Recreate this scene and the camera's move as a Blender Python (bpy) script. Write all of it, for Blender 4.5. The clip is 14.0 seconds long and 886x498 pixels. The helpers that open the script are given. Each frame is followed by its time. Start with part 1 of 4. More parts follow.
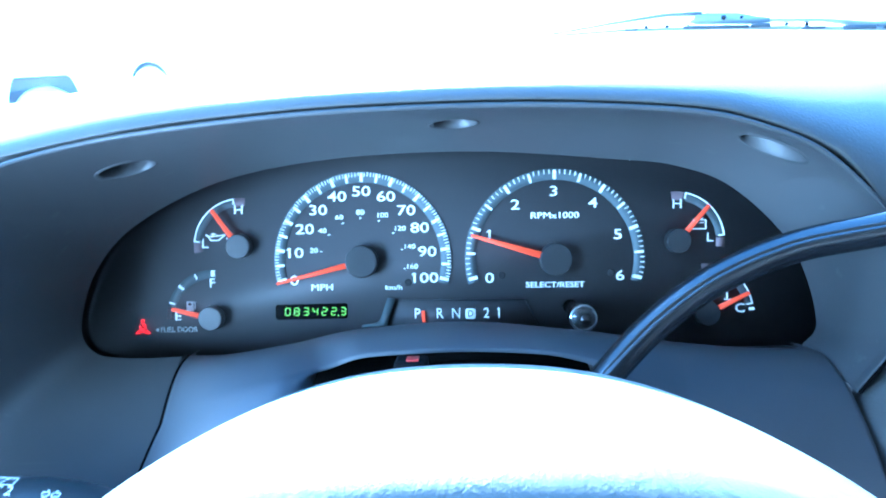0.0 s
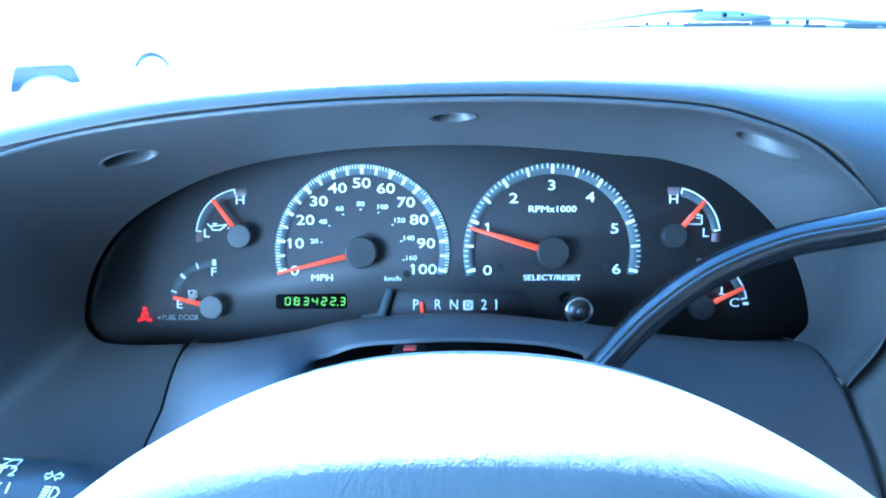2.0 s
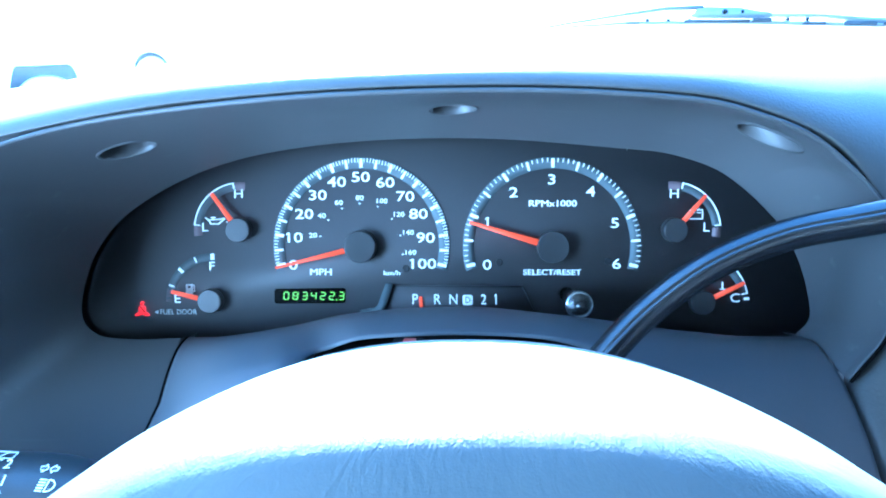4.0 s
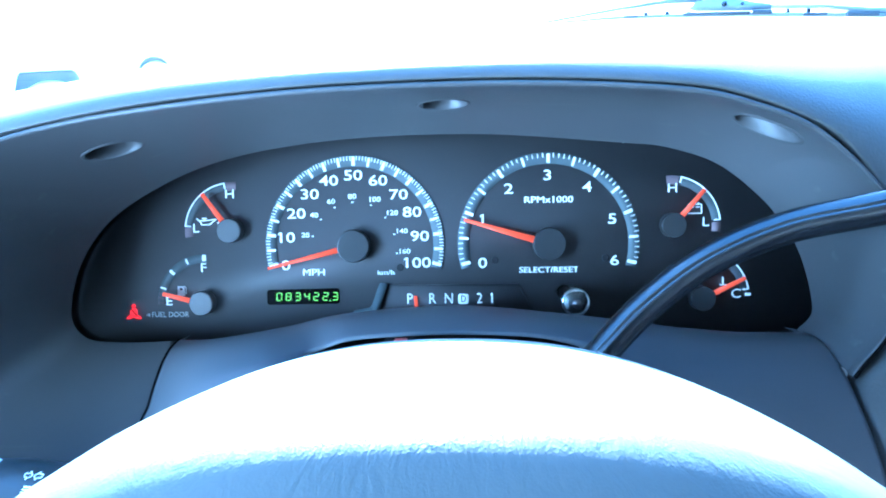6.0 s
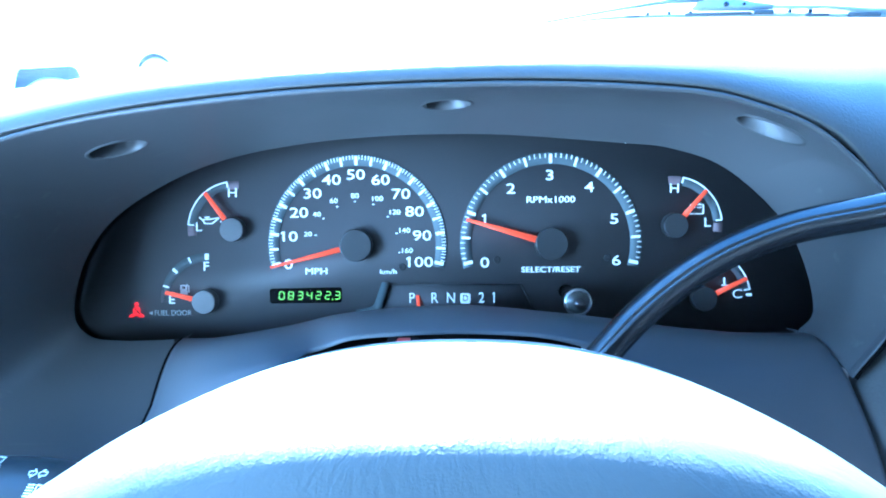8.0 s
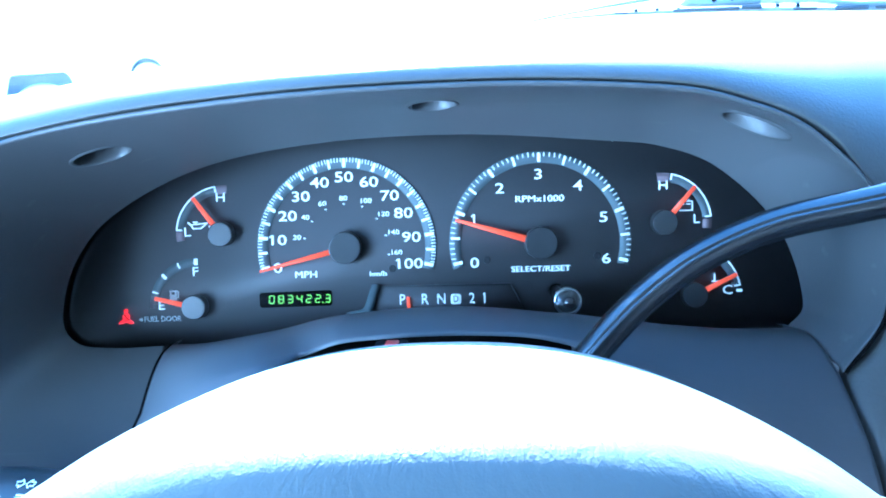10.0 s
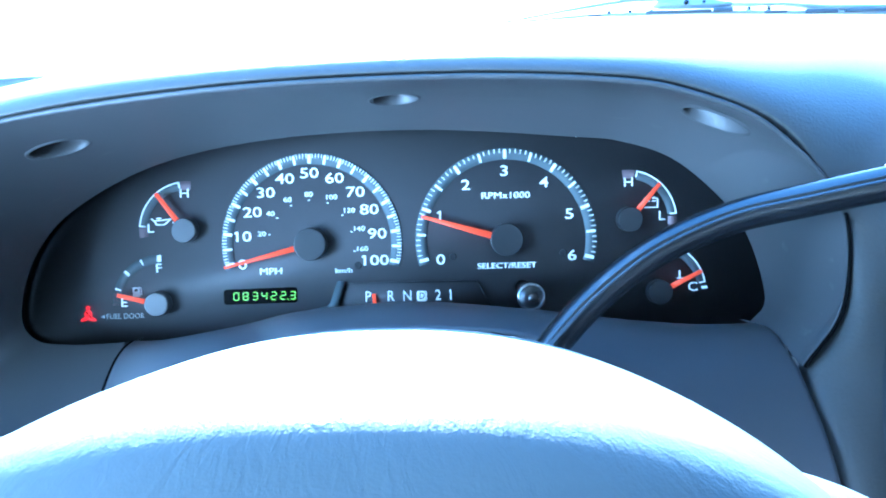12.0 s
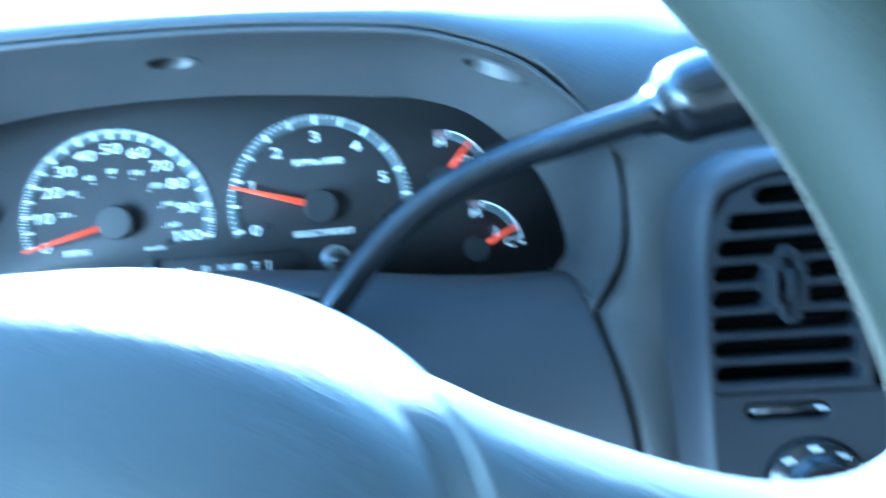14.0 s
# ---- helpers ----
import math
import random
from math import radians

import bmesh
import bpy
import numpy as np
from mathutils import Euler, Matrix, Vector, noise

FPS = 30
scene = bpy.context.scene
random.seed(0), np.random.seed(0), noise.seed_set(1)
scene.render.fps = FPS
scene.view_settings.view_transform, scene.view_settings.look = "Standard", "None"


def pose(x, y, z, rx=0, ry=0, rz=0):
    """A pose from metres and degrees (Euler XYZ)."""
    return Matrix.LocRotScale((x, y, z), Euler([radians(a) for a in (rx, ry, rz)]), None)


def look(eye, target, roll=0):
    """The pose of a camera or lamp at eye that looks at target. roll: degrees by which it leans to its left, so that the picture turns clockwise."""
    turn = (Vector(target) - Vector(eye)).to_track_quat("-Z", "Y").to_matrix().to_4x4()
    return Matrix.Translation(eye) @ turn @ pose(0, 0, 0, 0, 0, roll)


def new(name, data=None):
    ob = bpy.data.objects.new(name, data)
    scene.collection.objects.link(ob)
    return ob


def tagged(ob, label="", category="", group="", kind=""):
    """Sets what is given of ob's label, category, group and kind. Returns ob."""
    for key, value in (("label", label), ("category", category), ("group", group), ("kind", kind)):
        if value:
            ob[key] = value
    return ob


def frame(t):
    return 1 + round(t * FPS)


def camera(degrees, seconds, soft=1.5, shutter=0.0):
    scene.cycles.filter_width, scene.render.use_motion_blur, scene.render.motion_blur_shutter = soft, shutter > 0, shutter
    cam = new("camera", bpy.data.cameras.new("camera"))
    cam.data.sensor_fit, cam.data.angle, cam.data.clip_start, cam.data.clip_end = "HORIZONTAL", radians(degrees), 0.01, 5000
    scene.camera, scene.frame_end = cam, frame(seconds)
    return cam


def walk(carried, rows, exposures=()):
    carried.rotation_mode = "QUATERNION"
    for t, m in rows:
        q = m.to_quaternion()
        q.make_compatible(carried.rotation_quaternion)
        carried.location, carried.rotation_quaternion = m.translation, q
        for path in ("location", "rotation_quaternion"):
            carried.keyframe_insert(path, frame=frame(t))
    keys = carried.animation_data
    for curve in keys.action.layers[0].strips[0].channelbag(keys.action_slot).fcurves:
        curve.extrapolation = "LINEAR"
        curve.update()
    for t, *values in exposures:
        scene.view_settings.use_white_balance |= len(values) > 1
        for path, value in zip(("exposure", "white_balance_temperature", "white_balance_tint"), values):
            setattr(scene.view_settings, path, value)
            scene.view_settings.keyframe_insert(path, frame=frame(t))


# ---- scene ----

# The gauge face is the plane y = 0 of the dash frame, which leans back by LEANBACK degrees.
LEANBACK, HEIGHT = 15.5, 1.28
DASH = pose(0, 0, HEIGHT, -LEANBACK, 0, 0)
cam = camera(62.0, 14.0, soft=1.9, shutter=1.0)
# seconds, eye in the dash frame, yaw, pitch, roll
ROWS = [
    (0, 0.00323, -0.39982, 0.02551, 1.511, -2.797, -0.774),
    (0.5, -0.00046, -0.40160, 0.02407, 1.474, -2.991, 0.792),
    (1, 0.00221, -0.40317, 0.02428, 1.689, -3.274, 0.605),
    (1.5, 0.00320, -0.40434, 0.02239, 1.561, -3.000, 0.658),
    (2, 0.00446, -0.40474, 0.02455, 1.571, -3.240, -0.089),
    (2.5, 0.00263, -0.40483, 0.02373, 1.421, -3.609, -0.008),
    (3, 0.00322, -0.40751, 0.02282, 1.568, -3.432, 0.182),
    (5.5, 0.00759, -0.39469, 0.01837, 1.526, -3.107, -0.454),
    (6, 0.00981, -0.39620, 0.01954, 1.918, -3.161, -0.734),
    (6.5, 0.00721, -0.39662, 0.01976, 1.703, -3.236, -0.506),
    (7, 0.00627, -0.39725, 0.01986, 1.837, -3.291, -0.591),
    (7.5, 0.00706, -0.39724, 0.02007, 1.909, -3.290, -0.413),
    (10, 0.01218, -0.39611, 0.02102, 1.626, -3.354, -1.533),
    (10.5, 0.01263, -0.39560, 0.02031, 1.451, -3.285, -1.372),
    (11, 0.01507, -0.39550, 0.02014, 1.481, -3.153, -1.204),
    (11.5, 0.01745, -0.39450, 0.01772, 1.271, -3.065, -1.159),
    (12, 0.02284, -0.39489, 0.01556, 0.538, -2.898, -1.398),
    (12.5, 0.02089, -0.39349, 0.01679, 0.060, -3.011, -1.522),
    (13, 0.02393, -0.39187, 0.01323, 0.000, -2.875, -1.548),
    (13.2, 0.03260, -0.39407, 0.01166, -1.174, -3.056, -2.130),
    (13.5, 0.05103, -0.39688, 0.00735, -2.439, -3.164, -2.575),
    (13.8, 0.06618, -0.39661, 0.00510, -4.091, -3.455, -3.034),
    (14, 0.07994, -0.39604, -0.00317, -5.134, -3.624, -4.671),
]
walk(cam, [(t, DASH @ pose(x, y, z, 90 + pitch, 0, yaw) @ pose(0, 0, 0, 0, 0, roll)) for t, x, y, z, yaw, pitch, roll in ROWS],
     exposures=[(0.0, 5.08, 4020, 0), (13.0, 5.08, 4040, 1), (14.0, 5.10, 4130, -7)])

# ---- light ----
SUN_UP, SUN_TURN = 20.5, 8.0
world = bpy.data.worlds.new("sky")
scene.world = world
world.use_nodes = True
wn = world.node_tree
sky = wn.nodes.new("ShaderNodeTexSky")
sky.sky_type, sky.sun_disc = "NISHITA", False
sky.sun_elevation, sky.sun_rotation = radians(SUN_UP), radians(-SUN_TURN)
sky.ozone_density, sky.air_density = 2.0, 1.0
wn.links.new(sky.outputs[0], wn.nodes["Background"].inputs[0])
wn.nodes["Background"].inputs[1].default_value = 0.085
sun = new("sun", bpy.data.lights.new("sun", "SUN"))
sun.data.energy, sun.data.angle, sun.data.color = 2.4, radians(0.53), (1.0, 0.95, 0.88)
d = Vector((-math.sin(radians(SUN_TURN)) * math.cos(radians(SUN_UP)), math.cos(radians(SUN_TURN)) * math.cos(radians(SUN_UP)), math.sin(radians(SUN_UP))))
sun.matrix_world = look(d * 30, (0, 0, 0))
# daylight that enters through the open driver's door
door_light = new("door_daylight", bpy.data.lights.new("door_daylight", "AREA"))
door_light.data.shape, door_light.data.size, door_light.data.size_y = "RECTANGLE", 0.66, 0.62
door_light.data.energy, door_light.data.color = 1.22, (0.86, 0.95, 1.0)
door_light.matrix_world = look((-0.72, -0.71, 1.28), (0.0, -0.10, 1.27))


# ---- materials ----
def material(name, color, rough=0.5, metal=0.0, vary=0.08, grain=0.0, scale=900.0, coarse=25.0, coat=0.0, spec=0.5, stretch=(1, 1, 1)):
    """A surface whose colour and gloss vary at two scales, with a fine relief."""
    m = bpy.data.materials.new(name)
    m.use_nodes = True
    n, k = m.node_tree.nodes, m.node_tree.links
    b = n["Principled BSDF"]
    co = n.new("ShaderNodeTexCoord")
    mp = n.new("ShaderNodeMapping")
    mp.inputs["Scale"].default_value = stretch
    k.new(co.outputs["Object"], mp.inputs[0])
    big, fine = n.new("ShaderNodeTexNoise"), n.new("ShaderNodeTexNoise")
    big.inputs["Scale"].default_value, big.inputs["Detail"].default_value = coarse, 4
    fine.inputs["Scale"].default_value, fine.inputs["Detail"].default_value = scale, 2
    for t in (big, fine):
        k.new(mp.outputs[0], t.inputs["Vector"])
    add = n.new("ShaderNodeMath")
    add.operation = "MULTIPLY_ADD"
    k.new(fine.outputs[0], add.inputs[0])
    add.inputs[1].default_value = 0.5
    k.new(big.outputs[0], add.inputs[2])
    ramp = n.new("ShaderNodeMapRange")
    ramp.inputs["From Min"].default_value, ramp.inputs["From Max"].default_value = 0.4, 1.1
    ramp.inputs["To Min"].default_value, ramp.inputs["To Max"].default_value = 1 - vary, 1 + vary
    k.new(add.outputs[0], ramp.inputs[0])
    mul = n.new("ShaderNodeVectorMath")
    mul.operation = "SCALE"
    mul.inputs[0].default_value = color
    k.new(ramp.outputs[0], mul.inputs["Scale"])
    k.new(mul.outputs[0], b.inputs["Base Color"])
    gl = n.new("ShaderNodeMapRange")
    gl.inputs["To Min"].default_value, gl.inputs["To Max"].default_value = max(rough - 0.08, 0.02), min(rough + 0.08, 1)
    k.new(big.outputs[0], gl.inputs[0])
    k.new(gl.outputs[0], b.inputs["Roughness"])
    b.inputs["Metallic"].default_value, b.inputs["Coat Weight"].default_value = metal, coat
    b.inputs["Specular IOR Level"].default_value = spec
    if grain:
        bump = n.new("ShaderNodeBump")
        bump.inputs["Strength"].default_value, bump.inputs["Distance"].default_value = grain, 0.0004
        k.new(fine.outputs[0], bump.inputs["Height"])
        k.new(bump.outputs[0], b.inputs["Normal"])
    return m


def glow(name, color, strength, base=(0.02, 0.02, 0.02)):
    m = material(name, base, 0.5)
    b = m.node_tree.nodes["Principled BSDF"]
    b.inputs["Emission Color"].default_value, b.inputs["Emission Strength"].default_value = (*color, 1), strength
    return m


GREY = material("graphite_plastic", (0.032, 0.034, 0.038), 0.6, grain=0.35, scale=1400, coarse=14, spec=0.25)
# the bezel's plastic in a darker copy, for the shade on the vent surround
SHADED_POD = material("shaded_pod_plastic", (0.056, 0.057, 0.060), 0.5, grain=0.2, scale=1600, coarse=12, spec=0.35)
BEZEL = material("bezel_plastic", (0.080, 0.080, 0.080), 0.42, grain=0.2, scale=1600, coarse=12)
PAD = material("dash_vinyl", (0.080, 0.080, 0.076), 0.62, grain=0.45, scale=700, coarse=10)
LEATHER = material("wheel_vinyl", (0.092, 0.105, 0.106), 0.5, grain=0.3, scale=900, coarse=30)
PANEL = material("panel_plastic", (0.088, 0.091, 0.098), 0.5, grain=0.2, scale=1600, coarse=12)
# wheel vinyl darkened and tinted olive: the rim's shade and bounce light as colour
SHADED_RIM = material("shaded_rim_vinyl", (0.0135, 0.017, 0.0095), 0.7, grain=0.4, scale=800, coarse=30)
BLACK = material("black_paint", (0.004, 0.004, 0.0045), 0.25, vary=0.0, coarse=5, spec=1.0)
MATBLACK = material("matt_black", (0.012, 0.012, 0.013), 0.7, grain=0.2)
SHROUD = material("shroud_black", (0.005, 0.005, 0.005), 0.95, spec=0.1)
# near black; in the vent it stands for the shade behind the slots
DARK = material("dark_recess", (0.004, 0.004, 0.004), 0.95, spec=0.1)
FACE = material("gauge_face", (0.082, 0.080, 0.082), 0.5, grain=0.1, vary=0.05, spec=0.3)
BAND = material("gauge_band", (0.095, 0.115, 0.122), 0.6)
# white print with a faint glow added to brighten it
WHITE = glow("lifted_white", (0.80, 0.95, 1.0), 0.016, (0.74, 0.77, 0.77))
STALK = material("stalk_plastic", (0.062, 0.064, 0.064), 0.35, grain=0.2, scale=1500)
PRINT = material("printed_white", (0.80, 0.82, 0.82), 0.6, vary=0.03)
DIMWHITE = material("dim_white", (0.60, 0.63, 0.65), 0.6, vary=0.04)
DULLRED = material("dull_red", (0.20, 0.15, 0.16), 0.6)
CAPGREY = material("cap_grey", (0.034, 0.035, 0.036), 0.34, grain=0.08, spec=0.42)
# red needle paint, also lifted by a small added glow
NEEDLE = glow("needle_red", (1.0, 0.13, 0.05), 0.022, (0.85, 0.065, 0.02))
GREEN = glow("display_green", (0.45, 1.0, 0.06), 0.034)
RED = glow("warning_red", (1.0, 0.006, 0.008), 0.05, (0.2, 0.0, 0.0))
REDBUTTON = material("button_red", (0.45, 0.04, 0.03), 0.4)
# uneven metal that draws the broken highlight of the clear knob
KNOB_HIGHLIGHT = material("knob_highlight_metal", (0.62, 0.65, 0.68), 0.15, metal=1.0, vary=0.4, coarse=300)
CLEAR = bpy.data.materials.new("clear_plastic")
CLEAR.use_nodes = True
CLEAR.node_tree.nodes["Principled BSDF"].inputs["Transmission Weight"].default_value = 1.0
CLEAR.node_tree.nodes["Principled BSDF"].inputs["Roughness"].default_value = 0.05
CARPAINT = material("white_car_paint", (0.75, 0.76, 0.77), 0.25, coat=0.8, coarse=2)
# tyre and wheel well far too pale: the outdoor glare put into their colour
TYRE = material("glare_pale_tyre", (0.62, 0.60, 0.58), 0.9, grain=0.3, scale=60)
WELL = material("glare_pale_wheel_well", (0.21, 0.21, 0.21), 0.9)
CABPALE = material("pale_grey_metal", (0.36, 0.37, 0.37), 0.5)
WIPER = material("faded_wiper_grey", (0.24, 0.25, 0.255), 0.6)
RUBBER = material("rubber", (0.03, 0.03, 0.032), 0.8, grain=0.3, scale=60)
ALLOY = material("alloy", (0.6, 0.61, 0.62), 0.3, metal=1.0)
HEADLINER = material("headliner", (0.20, 0.20, 0.195), 0.95, grain=0.4, scale=500)
CABTRIM = material("cab_trim", (0.075, 0.075, 0.078), 0.8, grain=0.4, scale=400)
CONCRETE = material("parking_concrete", (0.36, 0.35, 0.33), 0.9, grain=0.4, scale=30, coarse=0.8, vary=0.15)


def pane(name, gloss=0.06, tint=(0.93, 0.96, 0.95), rough=0.02):
    m = bpy.data.materials.new(name)
    m.use_nodes = True
    n, k = m.node_tree.nodes, m.node_tree.links
    n.remove(n["Principled BSDF"])
    t, g, x = n.new("ShaderNodeBsdfTransparent"), n.new("ShaderNodeBsdfGlossy"), n.new("ShaderNodeMixShader")
    t.inputs[0].default_value = (*tint, 1)
    g.inputs["Roughness"].default_value = rough
    x.inputs[0].default_value = gloss
    k.new(t.outputs[0], x.inputs[1]), k.new(g.outputs[0], x.inputs[2])
    k.new(x.outputs[0], n["Material Output"].inputs[0])
    return m


def creases(mat):
    """Adds creases that fan out from the top of the wheel, and a pebbled grain, to a vinyl."""
    n, k = mat.node_tree.nodes, mat.node_tree.links
    co, xyz = n.new("ShaderNodeTexCoord"), n.new("ShaderNodeSeparateXYZ")
    k.new(co.outputs["Object"], xyz.inputs[0])
    down, fan, span = n.new("ShaderNodeMath"), n.new("ShaderNodeMath"), n.new("ShaderNodeCombineXYZ")
    down.operation, fan.operation = "SUBTRACT", "ARCTAN2"
    down.inputs[0].default_value = 0.115
    k.new(xyz.outputs["Z"], down.inputs[1])
    k.new(xyz.outputs["X"], fan.inputs[0]), k.new(down.outputs[0], fan.inputs[1])
    k.new(fan.outputs[0], span.inputs[0]), k.new(xyz.outputs["Y"], span.inputs[1]), k.new(xyz.outputs["Z"], span.inputs[2])
    size = n.new("ShaderNodeMapping")
    size.inputs["Scale"].default_value = (26, 170, 120)
    k.new(span.outputs[0], size.inputs[0])
    folds, pebble, both = n.new("ShaderNodeTexNoise"), n.new("ShaderNodeTexVoronoi"), n.new("ShaderNodeMath")
    folds.inputs["Scale"].default_value, folds.inputs["Detail"].default_value, folds.inputs["Distortion"].default_value = 1.0, 4.0, 1.4
    k.new(size.outputs[0], folds.inputs["Vector"])
    pebble.inputs["Scale"].default_value = 2000
    k.new(co.outputs["Object"], pebble.inputs["Vector"])
    both.operation = "MULTIPLY_ADD"
    both.inputs[1].default_value = 0.14
    k.new(pebble.outputs["Distance"], both.inputs[0]), k.new(folds.outputs[0], both.inputs[2])
    bump = n.new("ShaderNodeBump")
    bump.inputs["Strength"].default_value, bump.inputs["Distance"].default_value = 0.21, 0.0010
    k.new(both.outputs[0], bump.inputs["Height"])
    k.new(bump.outputs[0], n["Principled BSDF"].inputs["Normal"])


creases(LEATHER)


def scuffs(mat, color):
    """Mixes a few thin pale rub marks, long across, into a plastic's colour."""
    n, k = mat.node_tree.nodes, mat.node_tree.links
    b = n["Principled BSDF"]
    plain = b.inputs["Base Color"].links[0].from_socket
    co, size, marks, ramp, mix = n.new("ShaderNodeTexCoord"), n.new("ShaderNodeMapping"), n.new("ShaderNodeTexNoise"), n.new("ShaderNodeMapRange"), n.new("ShaderNodeMixRGB")
    size.inputs["Scale"].default_value, size.inputs["Rotation"].default_value = (9, 130, 130), (0, 0.05, 0.03)
    k.new(co.outputs["Object"], size.inputs[0]), k.new(size.outputs[0], marks.inputs["Vector"])
    marks.inputs["Scale"].default_value, marks.inputs["Detail"].default_value = 1.0, 3
    ramp.inputs["From Min"].default_value, ramp.inputs["From Max"].default_value, ramp.inputs["To Max"].default_value = 0.66, 0.76, 0.30
    k.new(marks.outputs[0], ramp.inputs[0]), k.new(ramp.outputs[0], mix.inputs[0])
    k.new(plain, mix.inputs[1])
    mix.inputs[2].default_value = (*color, 1)
    k.new(mix.outputs[0], b.inputs["Base Color"])


scuffs(BEZEL, (0.16, 0.16, 0.14))
GLASS = pane("windshield_glass", 0.03)
LENS = pane("clear_lens", 0.0015, (0.985, 0.985, 0.985), 0.3)


# ---- building ----
def mesh_object(name, bm, mat, smooth=True):
    bmesh.ops.recalc_face_normals(bm, faces=bm.faces)
    me = bpy.data.meshes.new(name)
    bm.to_mesh(me)
    bm.free()
    for p in me.polygons:
        p.use_smooth = smooth
    me.materials.append(mat)
    return new(name, me)


def thing(name, at, label, category, group="", kind="", base=DASH):
    ob = new(name)
    ob.empty_display_size = 0.02
    ob.matrix_world = base @ Matrix.Translation(at)
    ob["at"] = list(at)
    return tagged(ob, label, category, group, kind)


def part(name, bm, mat, parent, label="", smooth=True):
    """A mesh, its points in the dash frame (or its thing's frame), under a thing or a part."""
    ob = mesh_object(name, bm, mat, smooth)
    ob.parent = parent
    if parent.type == "EMPTY":
        ob.matrix_parent_inverse = Matrix.Translation(-Vector(parent["at"]))
    if label:
        ob["label"] = label
    return ob


def single(name, bm, mat, label, category, group="", kind="", base=DASH, smooth=True):
    ob = mesh_object(name, bm, mat, smooth)
    ob.matrix_world = base.copy()
    return tagged(ob, label, category, group, kind)


def spline(points, n):
    """n points along a smooth curve through the given ones."""
    p = np.array(points, float)
    p = np.vstack([2 * p[0] - p[1], p, 2 * p[-1] - p[-2]])
    out = []
    for u in np.linspace(0, len(points) - 1, n):
        i = min(int(u), len(points) - 2)
        f = u - i
        a, b, c, e = p[i], p[i + 1], p[i + 2], p[i + 3]
        out.append(0.5 * (2 * b + (c - a) * f + (2 * a - 5 * b + 4 * c - e) * f * f + (3 * b - a - 3 * c + e) * f ** 3))
    return np.array(out)


def sheet(bm, rows, close=False, thick=None):
    """Faces over a grid of points, rows of equal length."""
    vs = [[bm.verts.new(tuple(map(float, p))) for p in r] for r in rows]
    for a, b in zip(vs, vs[1:]):
        m = len(a)
        for j in range(m if close else m - 1):
            bm.faces.new((a[j], a[(j + 1) % m], b[(j + 1) % m], b[j]))
    return vs


def tube(bm, path, radii, segs=20, caps=True, up=(0, 0, 1), section=None):
    """A tube along a path; radii: one number, one a point, or (across, along up) a point."""
    path = np.array(path, float)
    rings = []
    for i, p in enumerate(path):
        t = path[min(i + 1, len(path) - 1)] - path[max(i - 1, 0)]
        t /= np.linalg.norm(t)
        a = np.cross(t, up)
        a /= np.linalg.norm(a)
        b = np.cross(a, t)
        r = radii[i] if hasattr(radii, "__len__") else radii
        ra, rb = r if hasattr(r, "__len__") else (r, r)
        ring = []
        for j in range(segs):
            w = 2 * math.pi * j / segs
            s = section(w) if section else 1.0
            ring.append(p + a * ra * s * math.cos(w) + b * rb * s * math.sin(w))
        rings.append(ring)
    vs = sheet(bm, rings, close=True)
    if caps:
        bm.faces.new(vs[0][::-1]), bm.faces.new(vs[-1])
    return vs


def turned(bm, profile, at, axis=(0, -1, 0), segs=40):
    """A turned body: profile of (radius, height along the axis) from the given place."""
    ax = Vector(axis).normalized()
    q = ax.to_track_quat("Z", "Y").to_matrix()
    rings = []
    for r, h in profile:
        rings.append([Vector(at) + q @ Vector((r * math.cos(2 * math.pi * j / segs), r * math.sin(2 * math.pi * j / segs), h)) for j in range(segs)])
    vs = sheet(bm, rings, close=True)
    bm.faces.new(vs[0][::-1]), bm.faces.new(vs[-1])


def block(bm, centre, size, bevel=0.0, turn=None, segs=2):
    r = bmesh.ops.create_cube(bm, size=1.0)
    vs = r["verts"]
    bmesh.ops.scale(bm, vec=size, verts=vs)
    if bevel:
        es = list({e for v in vs for e in v.link_edges})
        out = bmesh.ops.bevel(bm, geom=es, offset=bevel, segments=segs, affect="EDGES", profile=0.5)
        vs = list({v for f in out["faces"] for v in f.verts} | {v for v in vs if v.is_valid})
    m = Matrix.Translation(centre) @ (turn.to_4x4() if turn else Matrix.Identity(4))
    bmesh.ops.transform(bm, matrix=m, verts=vs)


def plate(bm, outline, y0, y1):
    """A flat plate facing the driver: outline of (x, z), from depth y0 (back) to y1 (front)."""
    a = [bm.verts.new((x, y1, z)) for x, z in outline]
    b = [bm.verts.new((x, y0, z)) for x, z in outline]
    bm.faces.new(a), bm.faces.new(b[::-1])
    for i in range(len(a)):
        j = (i + 1) % len(a)
        bm.faces.new((a[i], b[i], b[j], a[j]))


def arc_band(bm, c, r0, r1, a0, a1, y0, y1, n=48):
    """A flat curved band round c = (x, z); angles in degrees from straight up, clockwise."""
    sheet(bm, [[(c[0] + r * math.sin(radians(a)), y, c[1] + r * math.cos(radians(a))) for r, y in ((r0, y0), (r0, y1), (r1, y1), (r1, y0))] for a in np.linspace(a0, a1, n)])


def stroke(bm, a, b, w, y0, y1, w2=None):
    """A straight flat stroke from a to b, (x, z), of the given width."""
    a, b = np.array(a, float), np.array(b, float)
    t = (b - a) / np.linalg.norm(b - a)
    s = np.array((-t[1], t[0]))
    w2 = w if w2 is None else w2
    plate(bm, [a + s * w / 2, b + s * w2 / 2, b - s * w2 / 2, a - s * w / 2], y0, y1)


